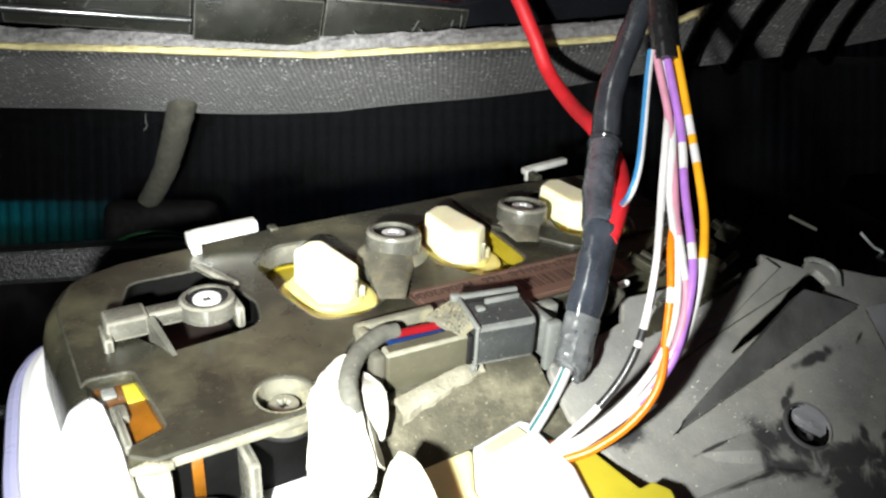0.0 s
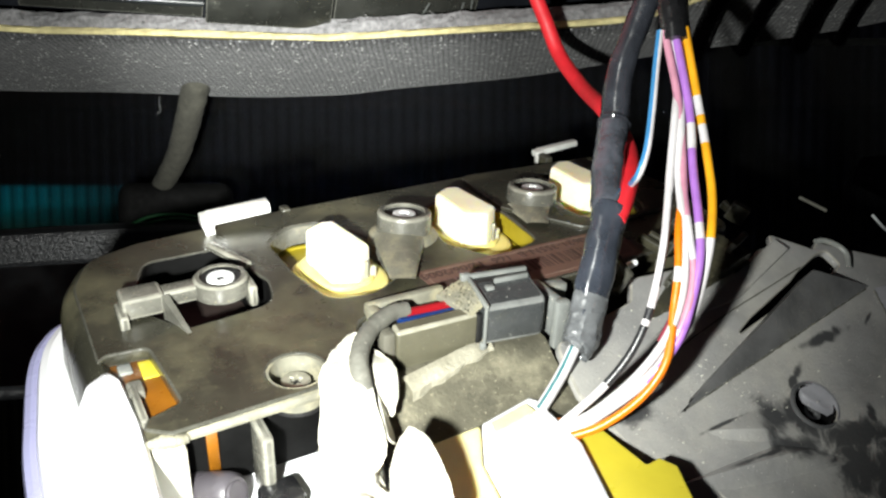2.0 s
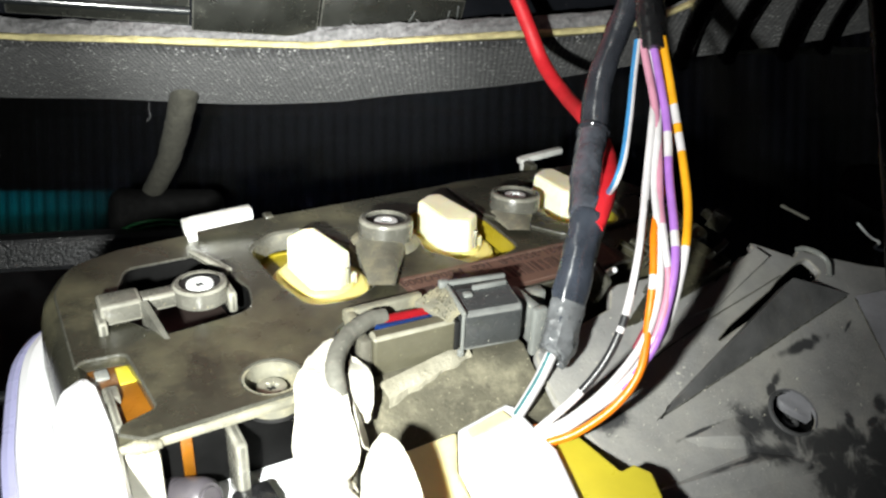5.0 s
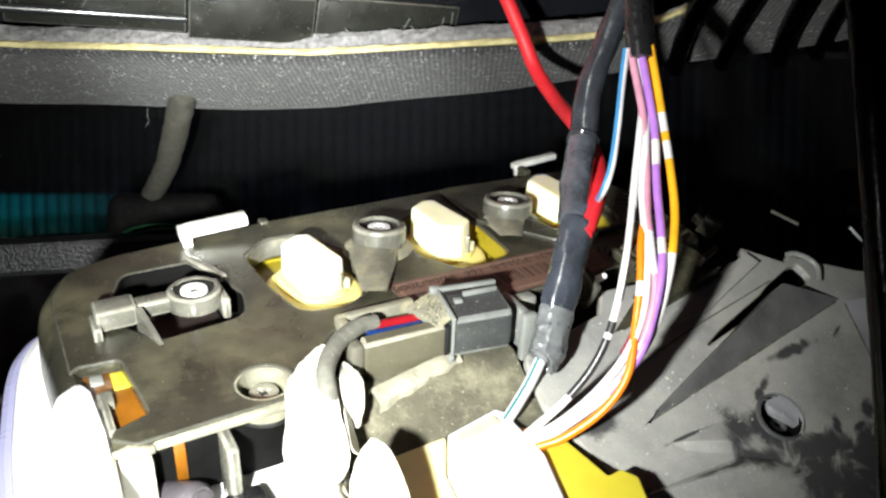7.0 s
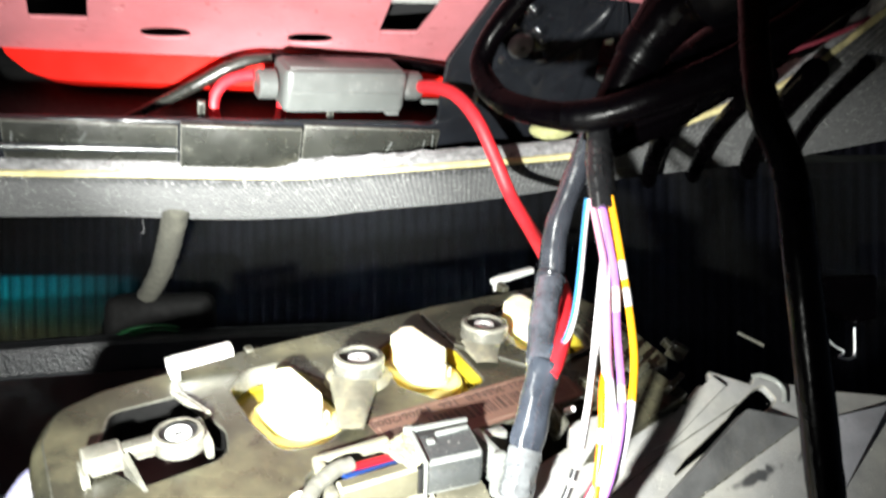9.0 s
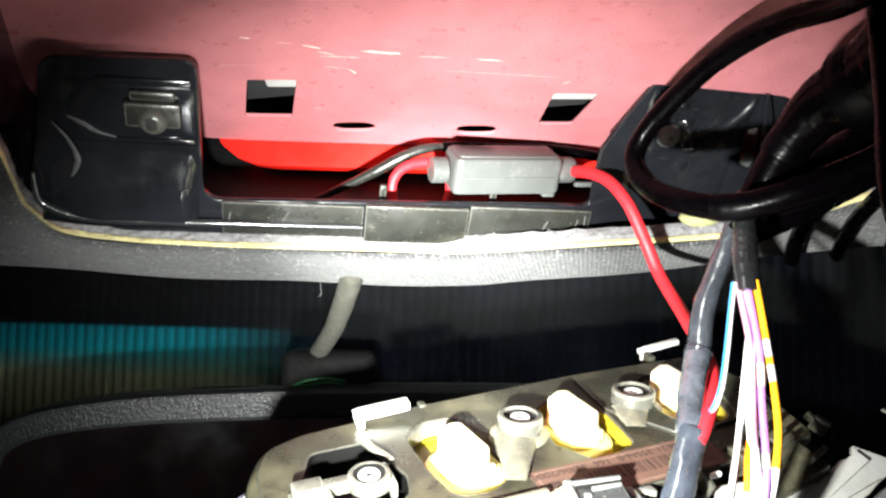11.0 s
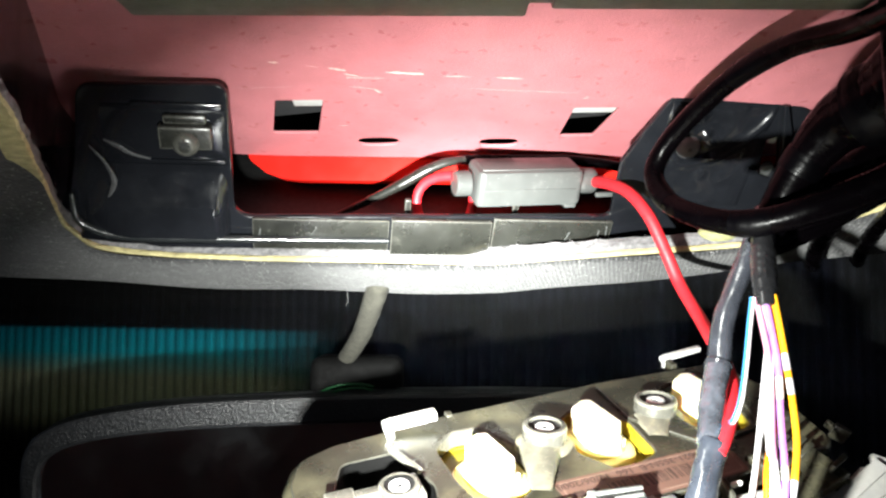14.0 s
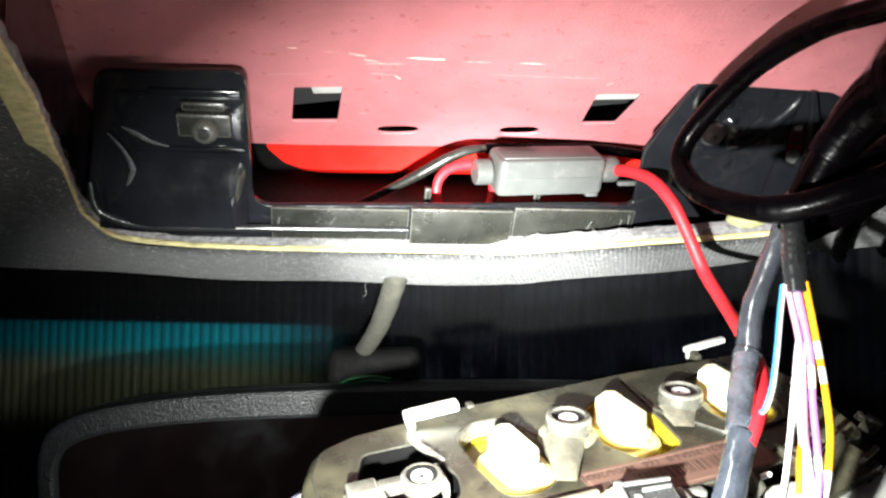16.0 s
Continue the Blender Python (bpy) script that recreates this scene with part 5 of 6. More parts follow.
def socket(x, y, hole, base, h, wall):
    """A bulb socket: six-sided cream block on a round yellowed base, standing on the reflector film below the plate."""
    part("opening_wall", skirt(hole, -5.5, -0.5, -0.6, -1.2), wall, console)
    cp = part("reflector_cup", skirt(hole, -13, -6.5, -2.0, -1.0), M_SHADED_FILM, console, "yellow reflector film in the opening")
    part("cup_floor", plate([(p[0], p[1]) for p in hole], (), base - 2.0, base - 1.0, 0.2), M_SHADED_FILM, cp)
    s = part("bulb_socket", plate(oval(x - 0.2, y - 2.2, 11.6, 13.2, 8, 44, 2.3), (), base - 1.5, base + 1.8, 1.3), M_BASE, console, "cream plastic bulb socket")
    part("collar", plate(oval(x, y - 0.4, 8.0, 10.6, 8, 36, 2.6), (), base + 1.0, base + 3.0, 1.0), M_BASE, s)
    six = [(-5.2, 5.6), (-0.5, 8.4), (2.6, 7.6), (5.6, -6.2), (1.5, -9.0), (-4.0, -6.8)]
    bm = plate(rounded(six, [1.4, 1.2, 1.2, 1.0, 1.4, 1.4], 3), (), 0, h, 0.9)
    for v in bm.verts:
        f = v.co.z / (h * MM)
        k = 1.16 - 0.07 * f
        if f > 0.6:
            v.co.z -= 0.0010 * max(0.0, -v.co.y / (9 * MM))
        v.co.x, v.co.y, v.co.z = v.co.x * k + x * MM, v.co.y * k + y * MM, v.co.z + base * MM
    part("block", bm, M_CREAM, s)
    bm = bmesh.new()
    box(bm, -0.55, 0.55, -0.5, 0.5, base + 2.0, base + h * 0.62, 0.2, pose((x + 4.8) * MM, (y - 8.4) * MM, 0, 0, 0, 35))
    part("key_slot", bm, M_DULL, s)
    bm = bmesh.new()
    box(bm, -1.5, 1.5, -1.1, 1.1, base - 0.5, base + h * 0.42, 0.6, pose((x + 6.2) * MM, (y - 6.8) * MM, 0, 0, 0, 25))
    part("key", bm, M_CREAM, s)


socket(31.4, 6.8, big_hole, -6.0, 11.8, M_BOSS)
socket(71.2, 11.6, hole_mid, -6.5, 12.9, M_SHADED_FILM)
socket(112.2, 14.2, hole_far, -6.5, 13.2, M_SHADED_FILM)


def spring_clip(x, y, z, turn, ln, wd):
    c = part("spring_clip", bmesh.new(), M_CLIP, console, "bright sprung metal clip")
    bm = bmesh.new()
    tr = pose(x * MM, y * MM, z * MM, 0, -4, turn)
    box(bm, 0, ln, -wd / 2, wd / 2, wd * 0.1, wd * 0.85, wd * 0.14, tr)
    box(bm, -1.6, 1.6, -wd / 2 - 0.6, wd / 2, 0.0, wd * 0.8, 0.5, tr)
    box(bm, -1.2, 1.4, -wd / 2 - 1.0, 0, -2.2, 0.6, 0.4, tr)
    bm.to_mesh(c.data)
    bm.free()
    c.data.shade_smooth()
    c.data.set_sharp_from_angle(angle=radians(35))


spring_clip(6.6, 34.2, 1.4, -3, 16.8, 4.2)
spring_clip(118.0, 42.5, 0.5, 0, 15.5, 2.6)
bm = bmesh.new()
box(bm, 117.0, 119.5, 36, 43, -2.5, 2, 0.5)
part("lug", bm, M_CONSOLE, console)
bm = bmesh.new()
box(bm, 28, 30.5, 36.5, 40, -2.5, 0.6, 0.5)
part("lug", bm, M_CONSOLE, console)

# label with its printing, upside down to the eye
label = part("label", plate(rounded([(45, -9.8), (100, -10.6), (105, -16), (103.5, -26), (46, -26)], [2, 1, 1, 1, 2], 4), (), 0.0, 0.15, 0.03), M_LABEL, console, "pink-brown printed part label")
part("border", plate(rounded([(46.2, -10.9), (99.6, -11.6), (103.8, -16), (102.4, -25), (47.2, -25)], 1.2, 4), [rounded([(46.6, -11.3), (99.4, -12.0), (103.4, -16.2), (102.0, -24.6), (47.6, -24.6)], 1.0, 4)], 0.14, 0.2, 0.01), material("pale_label_edge", (0.20, 0.13, 0.10), 0.5, var=0.3, scale=120), label)
part("printing", text_mesh("G110621-3S5N-B  166  12/06/2008", 3.9, 73.2, -13.0, 0.22, 180 - 0.6), M_INK, label)
bm = bmesh.new()
rng = random.Random(21)
x = 60.0
while x < 99:
    wd = rng.choice((0.35, 0.35, 0.7, 1.0))
    box(bm, x, x + wd, -21.5, -16.2, 0.15, 0.22, 0)
    x += wd + rng.choice((0.4, 0.4, 0.7, 1.0))
part("barcode", bm, M_INK, label, smooth=0)["kind"] = "stuff"
bm = bmesh.new()
for x0, x1, y0, y1 in ((48.5, 52.2, -20, -16.4), (52.8, 53.6, -20, -16.4), (54.2, 56.6, -19.6, -17), (49.5, 50.4, -22, -20.6)):
    box(bm, x0, x1, y0, y1, 0.15, 0.22, 0)
part("marks", bm, M_INK, label, smooth=0)

# slot: orange film inside, white slider beside it
bm = bmesh.new()
box(bm, -27.5, -16.5, -37.5, -13, -4.2, -2.9, 0.3)
part("orange_film", bm, M_ORANGE_FILM, console, "orange translucent film seen in the slot")
part("orange_tab", box(bmesh.new(), -21.4, -18.2, -20.5, -14.4, -3.2, -2.5, 0.2), M_YELLOW, console)
bm = plate(rounded([(-36, -64), (-35, -28), (-32.5, -21), (-27.4, -17.2), (-25.4, -22), (-24.8, -37), (-26, -64)], [2, 5, 5, 3, 4, 2, 2], 5), (), -15, 0.4, 2.4)
part("slider", bm, M_WHITE, console, "white plastic slider beside the slot")
bm = bmesh.new()
box(bm, -25.0, -23.4, -36.5, -24, -3.0, -0.5, 0.5, pose(0, 0, 0, 0, 0, 0))
box(bm, -25.2, -22.2, -27, -22.6, -3.0, -0.9, 0.5)
part("slider_tongue", bm, M_BOSS, console)
part("film_edge", box(bmesh.new(), -25.5, -22.8, -17.5, -14.2, -3.4, -2.2, 0.3), M_PALE_GREY, console)

# front wall below the plate's edge, with a dark bay
bm = bmesh.new()
box(bm, -19.5, 13, -42.8, -40.8, -2.9, -0.5, 0.9, pose(0, 0, 0, 0, 0, 1.2))
part("dust_lump", tube([Vector(p) * MM for p in ((-25.5, -41.6, -2.0), (-22.6, -42.4, -1.7), (-20.4, -43.2, -1.6), (-18.2, -43.2, -1.8))], [0.0007, 0.0014, 0.0012, 0.0008], 40, 12, bumps=0.12, seed=8), M_NECK, console, "caked dust on the plate's corner", smooth=60)
# rail paler than the plate: grazing light on the chamfer is in the colour
part("front_rail", bm, M_NECK, console, "chamfered front rail, light on its edge put into a pale colour")
bm = bmesh.new()
box(bm, -25, -18.6, -44, -38.5, -30, -3.2, 1.2)
part("front_wall", bm, M_PALE, console, "pale front wall of the console")
bm = bmesh.new()
box(bm, -6.0, -3.6, -47, -39, -30, -4.4, 0.8)
part("bay_post", bm, M_BOSS, console)
# bay coloured black to stand for the shade under the plate
part("bay", box(box(bmesh.new(), -18, 10, -37.4, -36.4, -30, -3.2, 0.3), -18, 10, -60, -36, -31, -30, 0.3), M_PIVOT_RECESS, console)
part("orange_strip", box(bmesh.new(), -14.2, -12.0, -38.2, -37.4, -17, -4, 0.2), M_ORANGE_FILM, console)
hold = part("bulb_holder", lathe([(0, 5), (2.2, 5), (2.4, 4.6), (3.0, 4.6), (3.8, 3.8), (4.1, 2.2), (4.1, -6), (0, -6)], 32, pose(-0.0140, -0.0435, -0.0165, 66, 10, 30)), material("mauve_grey_plastic", (0.055, 0.05, 0.057), 0.35, var=0.2), console, "dark grey bulb holder in the bay")
bm = bmesh.new()
box(bm, -11, -3, -52, -45, -24, -15.5, 1.2, pose(0, 0, 0, 0, 0, 4))
part("holder_block", bm, M_SLEEVE, hold)

# white lens under the console
lens_loop = [(p.x, p.y) for p in spline([(-47, -60, 0), (-46.6, -16, 0), (-44.9, 4, 0), (-42, 25, 0), (-38, 36, 0), (-32, 43, 0), (-20, 47, 0), (6, 47, 0), (60, 41, 0), (70, -10, 0), (66, -60, 0), (30, -80, 0), (-30, -80, 0), (-47, -60, 0)], 104)[:-1]]
lens = part("lens", plate([(p[0] * 0.95 + 0.8, p[1] * 0.95) for p in lens_loop], (), -27, -20, 2.5), M_WHITE, console, "white lamp lens under the console")
part("lens_rim", plate(lens_loop, (), -31, -22.5, 1.8), M_LILAC, lens, "lilac translucent lens rim")

# both lead colours are darkened to carry the hood's shade
W_LEAD_RED, W_LEAD_BLUE = wire_material("shaded_red_lead", (0.22, 0.006, 0.01)), wire_material("shaded_blue_lead", (0.006, 0.025, 0.11))
# grit and dust lying on the plate, thickest beside the socket
rng = random.Random(17)
bm = bmesh.new()
for k in range(200):
    if k < 120:
        x, y = rng.gauss(22, 5), rng.gauss(-30, 5)
    else:
        x, y = rng.uniform(-18, 60), rng.uniform(-36, -12)
    s = rng.choice((0.04, 0.05, 0.06, 0.08, 0.11))
    if y > -0.6 * (x - 26) - 12 or (x - 5.4) ** 2 + (y + 34.6) ** 2 < 42 or y < -38 or (x > 23 and y < -23):
        continue
    box(bm, x, x + s * rng.uniform(1, 1.8), y, y + s, 0, s, 0, pose(0, 0, 0))
part("grit", bm, M_LEDGE, console, "pale grit on the plate", smooth=0)["kind"] = "stuff"
rng = random.Random(19)
bm = bmesh.new()
for k in range(140):
    f, g = rng.random(), rng.random()
    x = 43.0 + (1 - g) * 2.4 + f * (6.4 - (1 - g) * 2.6)
    y = -24.2 - (1 - g) * 10.5 - f * 0.4
    z = 2.2 + 3.0 * f + 0.5 * math.sin(3.1 * g)
    s = rng.choice((0.12, 0.2, 0.3))
    box(bm, x, x + s, y, y + s, z - 0.1, z + s, 0)
HOOD_GRIT = bm
# connector between console and bezel
conn = thing("grey_connector", "grey plastic plug in its dusty socket on the console", "connector", CONSOLE)
PLUG = pose(0.049, -0.0310, 0, 0, 0, -9)
bm = bmesh.new()
tmp = plate(rounded([(0.6, -6.2), (15.0, -6.2), (15.0, 5.8), (0.6, 5.8)], [0.8, 1.6, 1.2, 0.8], 3), (), -5.5, 5.6, 1.0)
for v in tmp.verts:
    if v.co.z > 0.0035 and v.co.y < 0:
        v.co.z -= 0.0012 * -v.co.y / 0.006
join(bm, tmp, PLUG)
plug = part("plug", bm, M_GREY, conn)
bm = bmesh.new()
box(bm, -0.2, 0.6, -6.7, -6.0, -6.2, 4.7, 0.25, PLUG)
box(bm, -0.2, 0.6, -6.4, 6.0, 4.4, 5.8, 0.25, PLUG @ pose(0, 0, 0.0002, 6, 0, 0))
box(bm, -0.9, 0.7, -7.0, -5.6, -6.4, -4.4, 0.6, PLUG)
part("flange", bm, M_PALE_GREY, plug, "pale rim of the plug")
bm = bmesh.new()
box(bm, -0.6, 14.8, 4.4, 5.6, 5.2, 6.7, 0.3, PLUG)
box(bm, -1.6, 0.8, 4.4, 6.0, 5.2, 7.0, 0.4, PLUG)
part("latch_bar", bm, M_PALE_GREY, plug, "light grey latch bar")
bm = bmesh.new()
box(bm, 5.6, 14.2, 1.4, 2.3, 5.0, 6.3, 0.25, PLUG @ pose(0, 0, 0, 0, -1, 2))
box(bm, 2.6, 4.6, -0.6, 1.0, 4.8, 5.9, 0.25, PLUG)
part("latch", bm, M_PALE_GREY, plug, "light grey latch tongue")
part("latch_gap", box(bmesh.new(), 1.6, 14.6, 2.2, 4.5, 5.2, 5.75, 0.1, PLUG), M_RUBBER, plug)
bm = plate(rounded([(28, -34.4), (47.6, -35.0), (47.6, -31.2), (28.4, -30.4)], [0.8, 0.5, 0.6, 0.8], 3), (), -9.5, 2.0, 0.8)
part("socket_housing", bm, M_PLUG, conn, "dusty beige-grey socket housing")
part("housing_end", box(bmesh.new(), 25.2, 28.2, -33.6, -29.5, -8, 1.6, 0.8), M_DUSTY, conn)
part("housing_gap", box(bmesh.new(), 47.4, 48.8, -35.2, -28, -8, 1.4, 0.2), M_RUBBER, conn)
# caked hood: a sheet that slopes from the back wall to the plug's rim
bm = bmesh.new()
grid = []
for i in range(9):
    row = []
    for j in range(7):
        f, g = i / 8, j / 6
        x = 43.0 + (1 - g) * 2.4 + f * (6.4 - (1 - g) * 2.6)
        y = -24.2 - (1 - g) * 10.5 - f * 0.4
        z = 2.2 + 3.0 * f + 0.5 * math.sin(3.1 * g) + 0.25 * noise.noise((x, y, 1))
        row.append((bm.verts.new(Vector((x, y, z)) * MM), bm.verts.new(Vector((x, y, z - 1.4)) * MM)))
    grid.append(row)
for i in range(8):
    for j in range(6):
        q = [grid[i][j], grid[i + 1][j], grid[i + 1][j + 1], grid[i][j + 1]]
        bm.faces.new([v[0] for v in q])
        bm.faces.new([v[1] for v in q][::-1])
for edge in ([r[0] for r in grid], [r[-1] for r in grid], grid[0], grid[-1]):
    for a, b in zip(edge, edge[1:]):
        bm.faces.new((a[0], b[0], b[1], a[1]))
bmesh.ops.recalc_face_normals(bm, faces=bm.faces[:])
hood = part("hood", bm, M_NECK, conn, "dust-caked hood over the socket", smooth=50)
part("grit", HOOD_GRIT, M_LEDGE, hood, "dust crumbs", smooth=0)["kind"] = "stuff"
bm = bmesh.new()
box(bm, 26.6, 46.0, -22.6, -20.4, -4, 2.6, 0.6)
box(bm, 26.4, 28.8, -27.5, -20.4, -4, 2.4, 0.6)
part("back_wall", bm, M_NECK, conn, "dusty rim of the socket")
part("bay_floor", box(bmesh.new(), 26, 48, -31, -23.5, -6, -4.5, 0.2), M_RUBBER, conn)
bm = bmesh.new()
box(bm, 64.6, 68.2, -41.5, -39.3, -9, 3.4, 0.6, pose(0, 0, 0, 0, 0, 0))
box(bm, 66.2, 68.4, -40.5, -28, -8, 2.4, 0.6)
box(bm, 68.0, 75.0, -31.5, -28, -6, 1.0, 0.6)
part("post", bm, M_PALE_GREY, conn)
for y, z, mt in ((-27.0, 1.0, W_LEAD_RED), (-29.0, 0.2, W_LEAD_BLUE)):
    part("lead", tube([(0.031, (y - 0.6) * MM, (z + 0.8) * MM), (0.037, y * MM, z * MM), (0.0455, (y + 0.2) * MM, (z - 0.6) * MM)], 0.00115, 20, 10), mt, conn)
sheath = tube([Vector((x * MM, y * MM, z * MM)) for x, y, z in ((34.0, -26.4, 1.8), (29.6, -27.6, 2.6), (23.6, -31.0, 2.6), (18.9, -36.0, 2.0), (16.4, -40.8, 0.6), (15.4, -46, -3.5), (13, -54, -11), (9, -64, -20))], [0.0019, 0.0020, 0.0020, 0.0020, 0.0021, 0.0022], 64, 16, bumps=0.025)
part("sheathed_cable", sheath, M_SHEATH, conn, "tape-wrapped cable leaving the plug")


def sheet(name, pts, label, mat_, seed, thick=0.5, soft=0.08):
    """A crumpled flap of tape spanned between corners given in millimetres."""
    bm = bmesh.new()
    rim = [q for a, b, c in zip(pts[-1:] + pts[:-1], pts, pts[1:] + pts[:1]) for q in (Vector(b).lerp(Vector(a), 0.3), Vector(b) * (1 - 2 * soft) + (Vector(a) + Vector(c)) * soft, Vector(b).lerp(Vector(c), 0.3))]
    bm.faces.new([bm.verts.new(p * MM) for p in rim])
    bmesh.ops.triangulate(bm, faces=bm.faces[:])
    bmesh.ops.subdivide_edges(bm, edges=bm.edges[:], cuts=3, use_grid_fill=True)
    for v in bm.verts:
        v.co.z += 0.0009 * noise.noise(v.co * 180 + Vector((seed, 0, 0))) + 0.0004 * noise.noise(v.co * 500)
        v.co.y += 0.0005 * noise.noise(v.co * 260 + Vector((0, seed, 0)))
    bmesh.ops.solidify(bm, geom=bm.faces[:], thickness=thick * MM)
    return part(name, bm, mat_, conn, label, smooth=30)


M_CLOTH = material("white_cloth_tape", (0.50, 0.48, 0.41), 0.85, var=0.2, scale=180, bump=0.5, bump_scale=700)
sheet("tape_flap", [(20.6, -28.4, 2.2), (20.2, -36, 1.0), (16.6, -46, -1.5), (15.6, -55, -5), (12.8, -60.1, -8), (5, -61, -9), (2.6, -52, -8), (6.5, -45, -2), (8, -39.5, 0.9), (13.5, -33.5, 1.2)], "white flap of cloth tape under the cable", M_CLOTH, 1, soft=0.12)
sheet("tape_flap", [(23.2, -32.5, -1.0), (25.2, -40.2, -2.0), (21.0, -48.4, -7.5), (19.0, -46.8, -7.5), (18.4, -42.6, -2.0)], "pale folded end of cloth tape", M_PALE, 2)
# the sheath's grey paints this fold as the shaded side of the tape
sheet("tape_flap", [(19.6, -33.5, 0.2), (18.2, -42.6, -2.2), (16.0, -53.0, -5.5), (19.0, -47.4, -9.5), (22.2, -37.0, -7.0)], "fold of cloth tape with its shade put into a grey colour", M_SHEATH, 3)
sheet("tape_flap", [(18.4, -43, -2.6), (19.2, -47.2, -8), (17.4, -55, -9), (15.2, -55.5, -5.6)], "narrow fold of cloth tape", M_PALE, 6)
sheet("tape_flap", [(18.8, -57.2, -1.8), (20.0, -64.0, -2.0), (19.4, -72, -3), (16.6, -80, -4), (6, -78, -6), (10.3, -66.2, -2.6)], "white pointed flap of cloth tape", M_CLOTH, 4)
part("tape_wad", tube([Vector(p) * MM for p in ((11.0, -45, -8), (8.5, -53, -13), (6, -64, -19), (5, -76, -26))], [0.0040, 0.0070, 0.0090, 0.0100], 60, 32, flat=0.62, wave=(0.06, 2.4), crease=(0.5, 4)), M_CLOTH, conn, "crumpled white cloth tape round the cable", smooth=40)

# ---- bezel back: sloping dusty panel ----
bezel = thing("overhead_trim_shell", "dusty dark grey moulded trim shell with ribs, lying back upwards", "trim shell", BEZEL)
bez = rounded([(4.5, 3), (30, 8), (34, 14), (58, 12.5), (70.2, 12.4), (64.2, 6.2), (62.6, 4.7), (68.5, 8.2), (78.4, 12.3), (83.6, 11.4), (85.1, 15.8), (96, 7.6), (99, 9.6), (105, 6), (118, -1), (150, -14), (150, -90), (40, -90), (20, -38), (9, -30), (5.5, -18), (3, -10), (3.5, -4)], [3, 2, 2, 3, 0.6, 0.3, 0.3, 0.3, 0.8, 1.2, 0.8, 1.2, 1, 2, 4, 4, 4, 4, 3, 1, 1, 1, 2], 4)
bore = oval(60.0, -31.4, 6.0, 5.4, 20, 32)
gap = rounded([(53.0, -8.8), (60, -5.8), (80.6, 0.4), (85, 2.4), (95.5, 5.6), (99.6, 6.0), (100.6, 1.0), (97, -0.6), (84, -3.4), (80, -3.0)], [0.2, 0.6, 1, 1, 1, 1.4, 1.4, 1, 1, 1], 3)
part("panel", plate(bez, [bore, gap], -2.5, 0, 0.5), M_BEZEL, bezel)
# bore wall and floor painted black for the shade inside
part("bore_wall", skirt(bore, -9.5, -0.3, -0.6, -0.8), M_PIVOT_RECESS, bezel)
bm = bmesh.new()
rows = []
for i in range(25):
    w = radians(-78 + 156 * i / 24)
    turn = Matrix.Rotation(radians(17), 2)
    edge, inner = turn @ Vector((6.3 * math.cos(w), 5.7 * math.sin(w))), turn @ Vector((1.3 + 1.5 * abs(math.sin(w)) ** 3 - 1.1 * math.sin(2 * w), 5.2 * math.sin(w)))
    rows.append([bm.verts.new(((60.0 + q.x) * MM, (-31.4 + q.y) * MM, z * MM)) for q, z in ((edge * 1.12, -0.05), (edge, 0.22), (edge.lerp(inner, 0.12), 0.0), (edge.lerp(inner, 0.4), -0.55), (edge.lerp(inner, 0.75), -0.9), (edge.lerp(inner, 0.96), -1.0), (inner, -1.25), (inner, -3.0))])
for p, q in zip(rows, rows[1:]):
    for j in range(7):
        bm.faces.new((p[j], q[j], q[j + 1], p[j + 1]))
bmesh.ops.recalc_face_normals(bm, faces=bm.faces[:])
part("bore_lip", bm, M_WING, bezel, "smooth dished lip of the bore", smooth=50)
ring = tube([((60.0 + 6.3 * math.cos(radians(w))) * MM, (-31.4 + 5.7 * math.sin(radians(w))) * MM, 0) for w in range(60, 300, 12)], [0.0002, 0.0006, 0.0007, 0.0006, 0.0002], 50, 10)
part("bore_rim", ring, M_LIPGREY, bezel, "worn rounded rim of the bore")
part("bore_floor", plate(oval(60.0, -31.4, 5.5, 5, 20), (), -10.5, -9.5, 0.1), M_PIVOT_RECESS, bezel)
torx(bezel, 62.0, -31.9, -5.0, 2.3, M_LIPGREY, M_RUBBER)


def wedge(pts, h0, h1):
    """A rib with a sharp tip: a triangle or strip raised from h0 at the tip to h1 at the far end."""
    bm = bmesh.new()
    k = len(pts)
    far = max(p[0] for p in pts)
    near = min(p[0] for p in pts)
    top = [bm.verts.new((x * MM, y * MM, (h0 + (h1 - h0) * (x - near) / (far - near)) * MM)) for x, y in pts]
    low = [bm.verts.new((x * MM, y * MM, -0.0005)) for x, y in pts]
    bm.faces.new(top)
    for i in range(k):
        bm.faces.new((top[i], low[i], low[(i + 1) % k], top[(i + 1) % k]))
    bmesh.ops.recalc_face_normals(bm, faces=bm.faces[:])
    bmesh.ops.bevel(bm, geom=[e for e in bm.edges if e.verts[0] in top and e.verts[1] in top], offset=0.0002, segments=1, affect="EDGES")
    return bm


